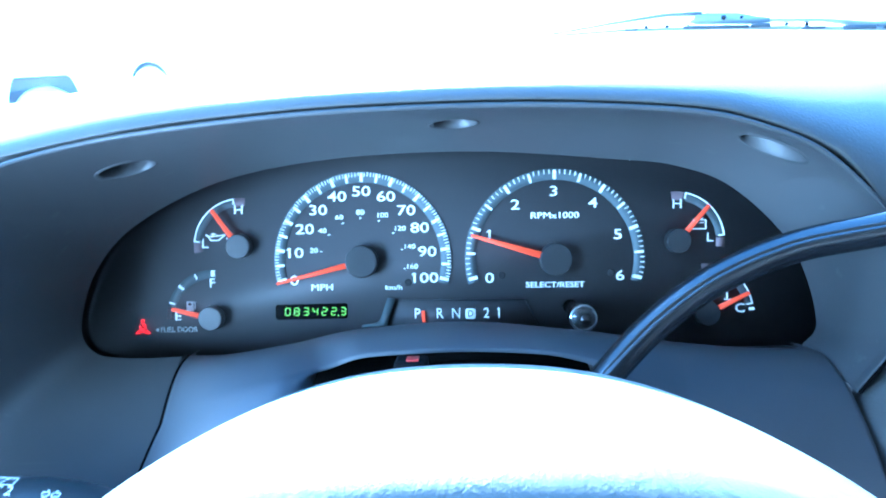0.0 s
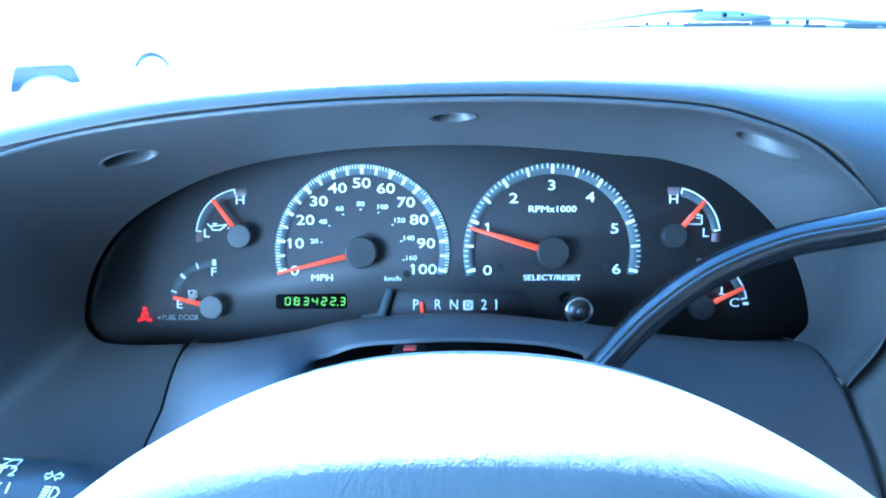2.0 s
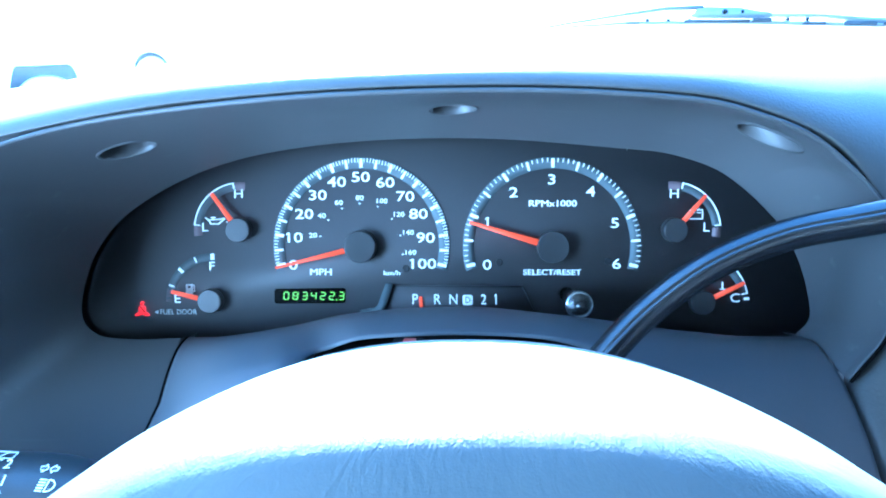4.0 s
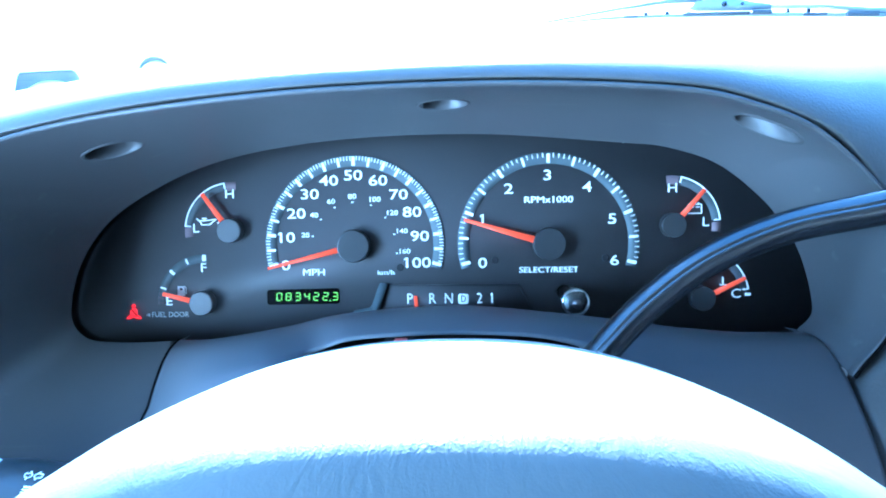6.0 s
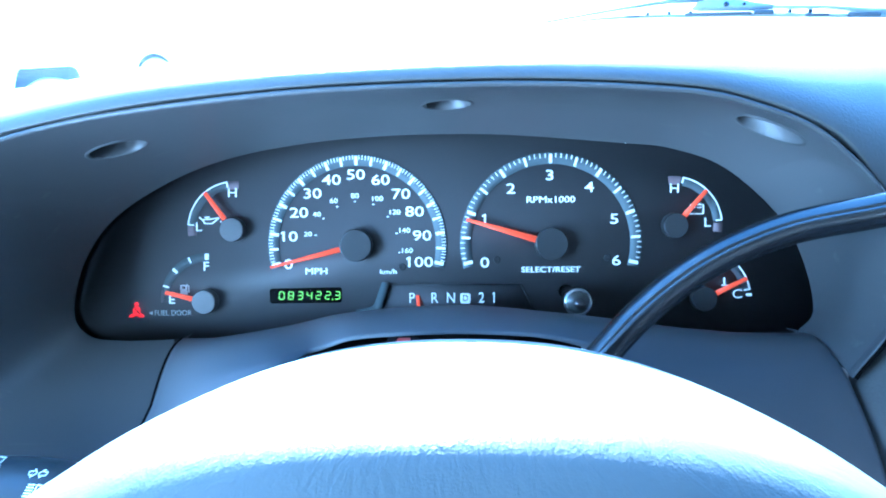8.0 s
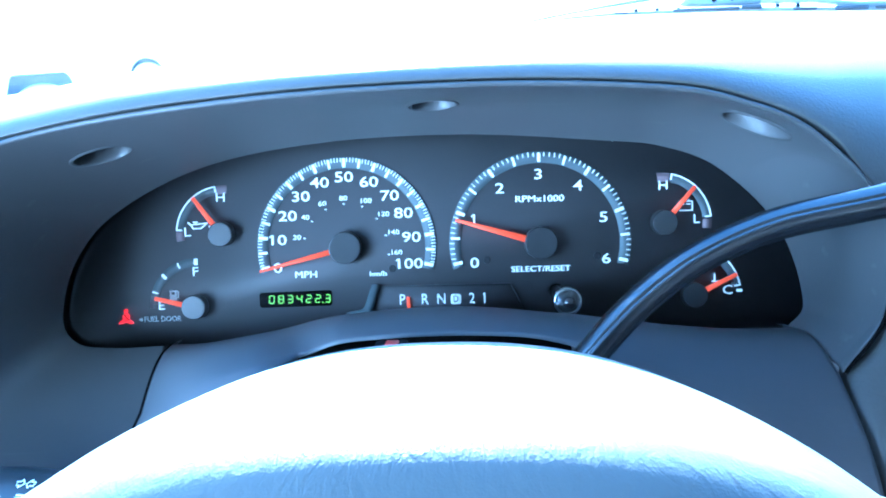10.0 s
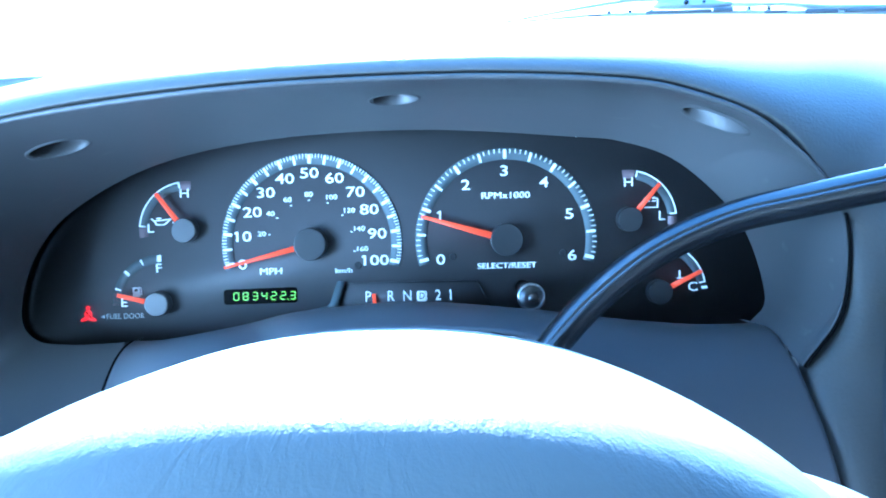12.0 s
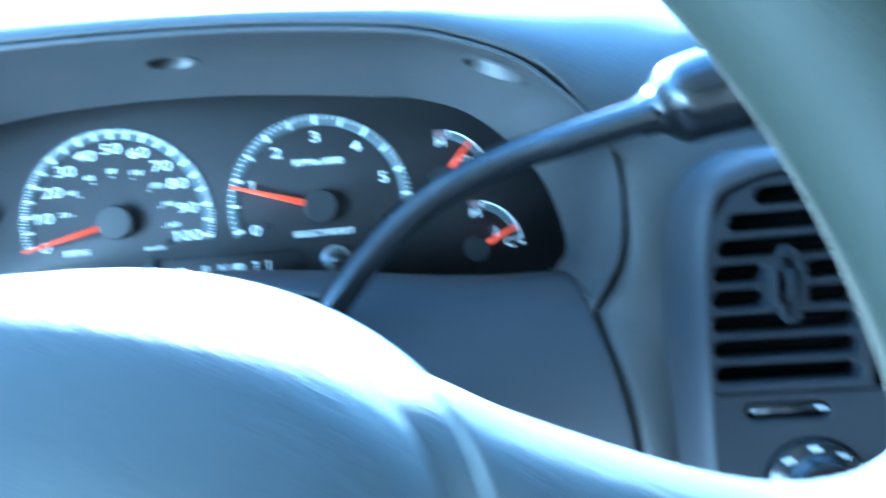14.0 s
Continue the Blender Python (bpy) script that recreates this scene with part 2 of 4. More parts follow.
def lettering(name, body, at, size, mat, parent, wide=1.0, bold=0.0, label="", align="CENTER", turn=None, twin=0.0, flag=0.0):
    cu = bpy.data.curves.new(name, "FONT")
    cu.body, cu.size, cu.align_x, cu.align_y = body, size, align, "CENTER"
    cu.extrude, cu.offset, cu.resolution_u = 0.00006, bold * size, 3
    tmp = bpy.data.objects.new(name, cu)
    me = bpy.data.meshes.new_from_object(tmp)
    bpy.data.objects.remove(tmp)
    m = Matrix.Translation(at) @ (turn if turn else pose(0, 0, 0, 90)) @ Matrix.Diagonal((wide, 1, 1, 1))
    if flag and body[0] == "1":
        # the short slanting flag of a figure one
        b = bmesh.new()
        b.from_mesh(me)
        x0, y1 = min(v.co.x for v in b.verts), max(v.co.y for v in b.verts)
        b.faces.new([b.verts.new((x0 + x, y1 + y, 0.00006)) for x, y in ((0.0001, 0.0), (-0.7 * flag, -0.8 * flag), (-0.7 * flag, -1.4 * flag), (0.0001, -1.0 * flag))])
        b.to_mesh(me)
        b.free()
    if twin:
        b = bmesh.new()
        b.from_mesh(me)
        more = bmesh.ops.duplicate(b, geom=b.verts[:] + b.edges[:] + b.faces[:])["geom"]
        bmesh.ops.translate(b, verts=[v for v in more if isinstance(v, bmesh.types.BMVert)], vec=(twin / wide, twin * 0.4, 0.00003))
        b.to_mesh(me)
        b.free()
    me.transform(m)
    me.materials.clear()
    me.materials.append(mat)
    ob = new(name, me)
    ob.parent = parent
    if parent.type == "EMPTY":
        ob.matrix_parent_inverse = Matrix.Translation(-Vector(parent["at"]))
    if label:
        ob["label"] = label
    return ob


# ---- dashboard ----
INNER = [(-0.139, -0.0452), (-0.165, -0.0458), (-0.183, -0.0430), (-0.1898, -0.0300), (-0.1815, -0.0020), (-0.160, 0.0215), (-0.117, 0.0425), (-0.060, 0.0530),
         (0.011, 0.0555), (0.080, 0.0504), (0.1075, 0.0466), (0.1335, 0.0352), (0.1603, 0.0070), (0.1718, -0.0280), (0.1645, -0.0408)]
OUTER = [(-0.134, -0.095, -0.0903), (-0.168, -0.122, -0.1150), (-0.252, -0.120, -0.108), (-0.246, -0.130, -0.064), (-0.218, -0.150, -0.012), (-0.204, -0.130, 0.028), (-0.161, -0.110, 0.053), (-0.075, -0.110, 0.065),
         (0.016, -0.110, 0.0685), (0.087, -0.110, 0.0655), (0.120, -0.109, 0.059), (0.150, -0.107, 0.0455), (0.178, -0.101, 0.0165), (0.184, -0.092, -0.026), (0.174, -0.079, -0.0545)]


def open_y(x):
    """The depth of the opening's edge, which comes forward at the lever's end."""
    return -0.034 - 0.011 * min(max((x - 0.06) / 0.09, 0.0), 1.0)


# place, half breadth, half depth, skew
HOLES = [(-0.1440, -0.0774, 0.0112, 0.0056, 0.25), (0.0000, -0.0690, 0.0102, 0.0064, 0.0), (0.1360, -0.0800, 0.0116, 0.0068, -0.40)]
NI, NS = 520, 110
inner, outer = spline([(x, open_y(x), z) for x, z in INNER], NI), spline(OUTER, NI)
outer -= np.outer(np.clip((outer[:, 2] + 0.01) / 0.04, 0, 1), [0, 0, 0.0019]) + np.outer(np.clip((outer[:, 0] - 0.13) / 0.03, 0, 1), [0.0012, 0, 0])
bezel = thing("cluster_bezel", (0, -0.05, 0), "graphite grey moulded plastic bezel round the gauges", "dashboard trim")
bm = bmesh.new()
rows = []
for s in np.linspace(0, 1, NS):
    row = inner + (outer - inner) * s
    row[:, 1] = inner[:, 1] + (outer[:, 1] - inner[:, 1]) * s ** 0.92
    row[:, 2] += (0.005 + 0.004 * np.clip(row[:, 0] / 0.12, -1, 1)) * math.sin(math.pi * s) * np.clip((row[:, 2] - 0.015) / 0.015, 0, 1)
    row += np.outer(np.clip((np.linspace(0, 1, NI) - 0.93) / 0.07, 0, 1), [0.0015, 0, 0.0022]) * math.sin(math.pi * s)
    rows.append(np.vstack([row[:1] + [0.0004, 0.020, -0.004], row[:1] + [0.0003, 0.0012, 0], row]))
flat = np.vstack(rows)
sheet(bm, rows)


def in_hole(p, hx, hy, hr, hd, lean):
    return math.hypot((p[0] - hx) / hr, (p[1] - hy - lean * (p[0] - hx)) / hd) if p[2] > 0.02 else 9.0


bmesh.ops.delete(bm, geom=[f for f in bm.faces if min(in_hole(f.calc_center_median(), *h) for h in HOLES) < 1.0], context="FACES")
part("bezel_shell", bm, BEZEL, bezel)
for hx, hy, hr, hd, lean in HOLES:
    near = flat[[in_hole(p, hx, hy, hr, hd, lean) < 1.8 for p in flat]]
    fit = np.linalg.lstsq(np.column_stack([np.ones(len(near)), near[:, 0], near[:, 1]]), near[:, 2], rcond=None)[0]
    bm = bmesh.new()
    rings = []
    for e, deep in ((1.17, 0.0003), (1.12, -0.0002), (1.02, -0.0002), (0.98, 0.0003), (0.94, 0.003), (0.88, 0.007), (0.80, 0.0115), (0.74, 0.0125), (0.05, 0.0128)):
        ring = []
        for w in np.linspace(0, 2 * math.pi, 64, endpoint=False):
            dug = max(deep, 0.0) / 0.0128
            x = hx + e * hr * math.cos(w) - 0.009 * dug
            y = hy + e * hd * math.sin(w) + lean * e * hr * math.cos(w) + 0.004 * dug
            ring.append((x, y, fit[0] + fit[1] * x + fit[2] * y + deep))
        rings.append(ring)
    sheet(bm, rings, close=True)
    cup = part("screw_recess", bm, BEZEL, bezel, "lens-shaped screw recess")
    # matt black disc that darkens the recess floor, as its deep shade
    bm = bmesh.new()
    turned(bm, [(hr * 0.55, 0.0), (hr * 0.55, 0.0014), (hr * 0.42, 0.0022), (hr * 0.1, 0.0024)], (0, 0, 0), (0, 0, -1), 28)
    bmesh.ops.transform(bm, matrix=Matrix.Translation((hx - 0.009, hy + 0.004, fit[0] + fit[1] * hx + fit[2] * hy + 0.0128)) @ Matrix.Diagonal((1.0, 0.6, 1, 1)), verts=bm.verts)
    part("screw", bm, MATBLACK, cup, "black disc for the shade deep in the recess")
bm = bmesh.new()
bmesh.ops.create_icosphere(bm, subdivisions=2, radius=0.00045, matrix=Matrix.Translation((0.0853, -0.0352, 0.0503)))
part("dust_speck", bm, PRINT, bezel, "tiny pale speck of dust")
bm = bmesh.new()
sheet(bm, [outer + [0, 0.0004, -0.0006], outer + [0, -0.0014, -0.0003], outer + [0, -0.0018, 0.0006], outer + [0, -0.0008, 0.0016], outer + [0, 0.002, 0.0022], outer + [0, 0.014, 0.003]])
part("lip", bm, BEZEL, bezel, "rounded bezel lip")

# dash pad: a skin from the bezel's lip and the vent over a rounded shoulder to the windshield
# columns: front edge, shoulder, far edge
PAD_COLS = [((-0.62, -0.095, -0.090), (-0.62, -0.085, -0.040), (-0.75, 0.20, 0.060)), ((-0.45, -0.108, -0.030), (-0.45, -0.100, 0.000), (-0.62, 0.26, 0.106)),
            ((-0.30, -0.113, 0.018), (-0.30, -0.108, 0.036), (-0.44, 0.30, 0.1335)), ((-0.161, -0.111, 0.0540), (-0.162, -0.107, 0.0720), (-0.24, 0.33, 0.1695)),
            ((-0.075, -0.111, 0.0660), (-0.075, -0.107, 0.0840), (-0.08, 0.34, 0.180)), ((0.016, -0.111, 0.0695), (0.016, -0.107, 0.0875), (0.05, 0.34, 0.182)),
            ((0.087, -0.111, 0.0665), (0.088, -0.107, 0.0855), (0.17, 0.34, 0.183)), ((0.1200, -0.110, 0.0602), (0.122, -0.106, 0.082), (0.28, 0.34, 0.183)),
            ((0.1510, -0.108, 0.0466), (0.158, -0.104, 0.077), (0.40, 0.33, 0.180)), ((0.1708, -0.1035, 0.0258), (0.190, -0.103, 0.075), (0.52, 0.32, 0.176)),
            ((0.1812, -0.100, 0.010), (0.218, -0.103, 0.082), (0.62, 0.31, 0.172)), ((0.2100, -0.1005, -0.004), (0.27, -0.103, 0.080), (0.72, 0.29, 0.166)),
            ((0.30, -0.100, -0.006), (0.36, -0.102, 0.076), (0.85, 0.25, 0.155)), ((0.60, -0.094, -0.006), (0.62, -0.098, 0.066), (1.00, 0.20, 0.140))]
dash = thing("dashboard", (0, 0.05, -0.1), "graphite grey vinyl dashboard with a rounded sunlit top", "dashboard")
a, c, b = (spline([col[i] for col in PAD_COLS], 240) for i in range(3))
bm = bmesh.new()
rows = [a + [0, 0.012, -0.001], a + [0, 0.0012, -0.0002]]
for s in np.concatenate([np.linspace(0, 0.16, 14), np.linspace(0.2, 1, 14)]):
    rows.append((1 - s) ** 3 * a + 3 * s * (1 - s) ** 2 * (a + (c - a) * 0.9) + 3 * s * s * (1 - s) * (c + (b - c) * 0.22) + s ** 3 * b)
rows.append(b + [0, 0.05, -0.12])
sheet(bm, rows)
part("dash_pad", bm, PAD, dash)
# panel between the bezel's end and the vent
bm = bmesh.new()
lipe = spline([(0.1825, -0.0995, 0.0080), (0.1848, -0.0970, -0.0100), (0.1862, -0.0935, -0.026), (0.1838, -0.0865, -0.0440), (0.1770, -0.0800, -0.0560), (0.1778, -0.0885, -0.0760), (0.1845, -0.1000, -0.120), (0.192, -0.104, -0.200)], 80)
side = spline([(0.2105, -0.1010, -0.002), (0.2045, -0.1000, -0.012), (0.2035, -0.0988, -0.026), (0.2035, -0.0972, -0.044), (0.2035, -0.0965, -0.056), (0.2035, -0.0955, -0.076), (0.2060, -0.0985, -0.120), (0.2100, -0.1000, -0.200)], 80)
rows = [lipe + [-0.001, 0.010, 0]]
for q in np.linspace(0, 1, 12):
    r = lipe + (side - lipe) * q
    r[:, 1] -= 0.0035 * math.sin(math.pi * q ** 0.6) * np.clip((0.012 - r[:, 2]) / 0.045, 0.12, 1)
    rows.append(r)
sheet(bm, rows)
part("side_panel", bm, PAD, dash)
bm = bmesh.new()
edge_line = outer[(outer[:, 0] > 0.15) & (outer[:, 2] < 0.012)] + [0.0011, -0.0012, -0.0002]
tube(bm, edge_line, 0.0009, 10)
part("seam", bm, DARK, dash, "dark seam beside the bezel")

# lower panel with the arch over the steering column
panel = thing("column_panel", (0.02, -0.06, -0.1), "graphite grey plastic panel arched over the steering column", "dashboard trim")
xs = np.linspace(-0.139, 0.1675, 150)
top = spline([(x, open_y(x), z) for x, z in ((-0.139, -0.0452), (-0.115, -0.0440), (-0.088, -0.0404), (-0.052, -0.0338), (0.010, -0.0300), (0.067, -0.0360), (0.107, -0.0405), (0.135, -0.0415), (0.155, -0.0415), (0.1640, -0.0408))], 150)
mid = spline([(-0.1320, -0.0885, -0.0650), (-0.1015, -0.1070, -0.0500), (-0.0755, -0.1070, -0.0427), (-0.057, -0.0925, -0.0400), (-0.042, -0.093, -0.0352), (-0.020, -0.093, -0.0335), (0.005, -0.093, -0.0328), (0.033, -0.093, -0.0340),
              (0.0495, -0.092, -0.0370), (0.067, -0.090, -0.0425), (0.098, -0.084, -0.0495), (0.145, -0.077, -0.0520), (0.1725, -0.078, -0.0560)], 150)
out = np.clip((np.abs(mid[:, 0] + 0.003) - 0.057) / 0.012, 0, 1)
out = (out * out * (3 - 2 * out))[:, None]
low = mid + out * np.where(mid[:, :1] < 0, [[0.0, -0.035, -0.075]], [[0.0, -0.022, -0.085]]) + (1 - out) * np.array([[0.0, 0.016, 0.004]])
low[:, 0] += 0.012 * out[:, 0] * np.sign(mid[:, 0])
bm = bmesh.new()
rows = [top + (mid - top) * s + np.outer(np.ones(150), [0, 0, 0.006 * math.sin(math.pi * s)]) for s in np.linspace(0, 1, 14)]
rows += [mid + (low - mid) * s + out * np.array([[0, -0.010 * math.sin(math.pi * s), 0.004 * math.sin(math.pi * s)]]) for s in np.linspace(0.08, 1, 12)]
sink = np.outer(np.linspace(0.0030, 0, 150), [1, 0, 0]) + np.outer(0.0035 * np.exp(-np.arange(150) / 7.0), [0, 1, 0])
rows = [np.vstack([r[:1] + sink[:1] + [-0.0002, 0.014, 0], r[:1] + sink[:1] + [-0.0002, 0.0010, 0], r + sink, r[-1:] + [0, 0.012, 0]]) for r in rows]
sheet(bm, rows)
part("panel_skin", bm, PANEL, panel)
bm = bmesh.new()
tube(bm, [r[2] + [-0.0008, -0.0003, -0.0002] for r in rows], 0.0005, 10)
part("seam", bm, DARK, panel, "dark seam along the panel edge")

# ---- instrument cluster ----
cluster = thing("instrument_cluster", (0, 0, 0), "black instrument cluster with white markings and red needles", "instrument cluster")
bm = bmesh.new()
edge = spline([(x, 0, z) for x, z in INNER], 120)
ring = [(x * 1.17, z * 1.24) for x, _, z in edge]
plate(bm, ring, 0.004, 0.0)
part("gauge_face", bm, FACE, cluster)
bm = bmesh.new()
back = np.array([(x * 1.14, 0.002, z * 1.19) for x, _, z in edge])
front = np.array([(x * 1.002, open_y(x) + 0.0004, z * 1.002) for x, _, z in edge])
sheet(bm, [np.vstack([back, back[:1]]), np.vstack([front, front[:1]])])
part("housing_wall", bm, MATBLACK, cluster, "matt black housing wall")
bm = bmesh.new()
sheet(bm, [np.array([(x * k, open_y(x) + 0.004 - 0.003 * (1 - k * k), z * k) for x, _, z in np.vstack([edge, edge[:1]])]) for k in (1.035, 0.8, 0.6, 0.4, 0.2, 0.02)])
lens = part("clear_lens", bm, LENS, cluster, "clear plastic lens over the dials")
lens.visible_shadow = False
Y1, Y2, Y3 = -0.0004, -0.0007, -0.0010


def gauge(name, c, label):
    """A dial's plate, the parent of its markings and needle."""
    b = bmesh.new()
    turned(b, [(0.0055, 0.0), (0.0055, 0.0008)], (c[0], 0, c[1]))
    return part(name, b, FACE, cluster, label)


def at_angle(c, r, a):
    return (c[0] + r * math.sin(radians(a)), c[1] + r * math.cos(radians(a)))


def needle(parent, c, a, r0, r1, w, cap_r, cap_h, tip=0.4):
    b = bmesh.new()
    p, q = at_angle(c, r0, a), at_angle(c, r1, a)
    stroke(b, p, q, w, -0.0050, -0.0062, w * tip)
    part("needle", b, NEEDLE, parent, "orange-red needle")
    b = bmesh.new()
    turned(b, [(cap_r * 0.96, 0.0005), (cap_r, 0.0015), (cap_r, cap_h - 0.0008), (cap_r * 0.985, cap_h - 0.0003), (cap_r * 0.95, cap_h - 0.00004), (cap_r * 0.92, cap_h), (cap_r * 0.86, cap_h), (cap_r * 0.3, cap_h)], (c[0], 0, c[1]), segs=48)
    part("needle_cap", b, CAPGREY, parent, "round grey needle cap")


def big_dial(name, label, c, steps, per, value):
    g = gauge(name, c, label)
    b = bmesh.new()
    arc_band(b, c, 0.0425, 0.0487, -106, 106, 0.0, Y1, 90)
    part("scale_band", b, BAND, g, "blue-grey curved scale band")
    b = bmesh.new()
    n = steps * per
    for i in range(n + 1):
        a = -103 + 206 * i / n
        if i % per == 0:
            t = bmesh.new()
            stroke(t, at_angle(c, 0.0430, a), at_angle(c, 0.0478, a), 0.0017 if (i // per) % 2 == 0 else 0.0013, 0.0, Y2)
            part("tick_mark", t, WHITE, g, smooth=False)
        else:
            stroke(b, at_angle(c, 0.0459, a), at_angle(c, 0.0482, a), 0.00045, 0.0, Y2)
    part("minor_scale", b, WHITE, g, "fine white minor scale", smooth=False)["kind"] = "stuff"
    return g


SPEED, TACH = (-0.0511, 0.0), (0.0531, 0.0)
g = big_dial("speedometer", "speedometer dial with white figures to 100", SPEED, 20, 5, 0)
for body, x, z in [("0", -88.7, -10.5), ("10", -88.4, 4.5), ("20", -82.4, 17.4), ("30", -75.0, 27.7), ("40", -64.4, 34.9), ("50", -51.3, 37.6), ("60", -37.9, 34.6),
                   ("70", -27.0, 27.0), ("80", -19.8, 17.5), ("90", -15.9, 4.5), ("100", -17.7, -9.8)]:
    lettering("figure", body, (x / 1000, Y2, z / 1000), 0.0077, WHITE, g, 1.36, 0.007, flag=0.0011)
for body, x, z, dx, dz in [("20", -77.7, 5.9, 4, -0.5), ("40", -72.7, 16.6, 3.5, -2.2), ("60", -63.4, 23.8, 1.8, -3.1), ("80", -51.9, 26.4, 0, -3), ("100", -40.0, 24.7, -2, -3),
                           ("120", -30.7, 17.4, -3.6, -2.4), ("140", -25.6, 7.5, -4, -1.5), ("160", -24.3, -3.4, -4, -1)]:
    lettering("figure", body, (x / 1000, Y2, z / 1000), 0.0036, WHITE, g, 1.25, 0.012)
    b = bmesh.new()
    block(b, ((x + dx) / 1000, Y2 / 2, (z + dz) / 1000), (0.0010, abs(Y2), 0.0006))
    part("dot", b, WHITE, g, smooth=False)
lettering("unit_mark", "MPH", (-0.0736, Y2, -0.0144), 0.0050, WHITE, g, 1.25, 0.0, twin=0.00022)
lettering("unit_mark", "km/h", (-0.0344, Y2, -0.0148), 0.0036, WHITE, g, 1.3, 0.0, twin=0.00015)
needle(g, SPEED, -104, 0.006, 0.0475, 0.0030, 0.0087, 0.0078)

g = big_dial("tachometer", "tachometer dial with white figures to 6", TACH, 12, 5, 0)
for body, x, z in [("0", 17.8, -10.3), ("1", 18.0, 13.0), ("2", 32.0, 29.2), ("3", 52.7, 36.2), ("4", 73.7, 29.7), ("5", 87.0, 12.6), ("6", 88.1, -9.6)]:
    lettering("figure", body, (x / 1000, Y2, z / 1000), 0.0077, WHITE, g, 1.36, 0.007, flag=0.0011)
lettering("unit_mark", "RPMx1000", (0.0530, Y2, 0.0233), 0.0048, WHITE, g, 1.25, 0.0, twin=0.00022)
lettering("legend", "SELECT/RESET", (0.0531, Y2, -0.0142), 0.0042, WHITE, g, 1.22, 0.0, twin=0.00020)
needle(g, TACH, -73.5, 0.006, 0.0468, 0.0038, 0.0087, 0.0078)


def small_gauge(name, label, c, a0, a1, needle_a, red0, red1, cap=0.0066, line=True, n_at=(0.0105, 0.0245)):
    g = gauge(name, c, label)
    lo, hi = min(a0, a1), max(a0, a1)
    b = bmesh.new()
    arc_band(b, c, 0.0215, 0.0262, lo, hi, 0.0, Y1, 30)
    part("scale_band", b, BAND, g)
    if line:
        b = bmesh.new()
        arc_band(b, c, 0.0254, 0.0262, lo, hi, 0.0, Y2, 40)
        for a in (lo, hi):
            stroke(b, at_angle(c, 0.0228, a), at_angle(c, 0.0262, a), 0.0008, 0.0, Y2)
        part("scale_line", b, WHITE, g, "thin white scale line")
    for r0, r1 in (red0, red1):
        if r0 != r1:
            b = bmesh.new()
            arc_band(b, c, 0.0215, 0.0262, r0, r1, 0.0, Y1, 8)
            part("red_zone", b, DULLRED, g, "dull red end zone")
    needle(g, c, needle_a, n_at[0] - 0.004, n_at[1], 0.0026, cap, 0.0075, 0.7)
    return g


OIL, FUEL, BAT, TEMP = (-0.1175, 0.0090), (-0.1336, -0.0300), (0.1180, 0.0092), (0.1334, -0.0297)
g = small_gauge("oil_gauge", "oil pressure gauge with an oil can sign", OIL, -84, -9, -36, (-98, -86), (-7, 6))
lettering("letter", "H", (-0.1185, Y2, 0.0285), 0.0068, WHITE, g, 1.18, 0.005)
lettering("letter", "L", (-0.1375, Y2, 0.0102), 0.0068, WHITE, g, 1.18, 0.005)
b = bmesh.new()
for p, q in [((-135, 14.2), (-134.3, 12.2)), ((-134.3, 12.2), (-130, 12.2)), ((-130, 12.2), (-126.3, 15.2)), ((-126.3, 15.2), (-131, 14.6)), ((-131, 14.6), (-135, 14.4)),
             ((-132.8, 14.6), (-132.8, 15.6)), ((-134.2, 15.7), (-131.4, 15.7)), ((-137, 15.6), (-135, 13.8)), ((-125.4, 13.6), (-125.2, 12.8))]:
    stroke(b, np.array(p) / 1000, np.array(q) / 1000, 0.0006, 0.0, Y2)
part("oil_can_sign", b, WHITE, g, smooth=False)
g = small_gauge("fuel_gauge", "fuel gauge with its needle near E", FUEL, -92, 4, -76, (-92, -76), (0, 0), line=False, n_at=(0.0105, 0.0218))
for a, w in ((-71, 0.0008), (-47, 0.0015), (-23, 0.0008), (0, 0.0020)):
    b = bmesh.new()
    stroke(b, at_angle(FUEL, 0.0225, a), at_angle(FUEL, 0.0258, a), w, 0.0, Y2)
    part("tick_mark", b, WHITE, g, smooth=False)
lettering("letter", "F", (-0.1340, Y2, -0.0113), 0.0068, WHITE, g, 1.18, 0.005)
lettering("letter", "E", (-0.1535, Y2, -0.0294), 0.0068, WHITE, g, 1.18, 0.005)
b = bmesh.new()
for p, q, w in (((-148.2, -26.0), (-148.2, -21.6), 0.8), ((-145.4, -26.0), (-145.4, -21.6), 0.8), ((-148.6, -21.6), (-145.0, -21.6), 0.8), ((-148.4, -23.8), (-145.2, -23.8), 0.7), ((-148.8, -26.1), (-144.8, -26.1), 0.9), ((-146.8, -25.8), (-146.8, -24.0), 2.2)):
    stroke(b, np.array(p) / 1000, np.array(q) / 1000, w / 1000, 0.0, Y2)
stroke(b, (-0.1452, -0.0250), (-0.1440, -0.0250), 0.0005, 0, Y2), stroke(b, (-0.1440, -0.0255), (-0.1440, -0.0218), 0.0005, 0, Y2), stroke(b, (-0.1440, -0.0220), (-0.1450, -0.0212), 0.0005, 0, Y2)
part("fuel_pump_sign", b, DIMWHITE, g, smooth=False)
lettering("legend", "FUEL DOOR", (-0.1531, Y2, -0.0367), 0.0041, DIMWHITE, g, 0.93, 0.004)
b = bmesh.new()
plate(b, [(-0.1665, -0.0367), (-0.1645, -0.0357), (-0.1645, -0.0377)], 0, Y2)
part("arrow_sign", b, DIMWHITE, g, smooth=False)
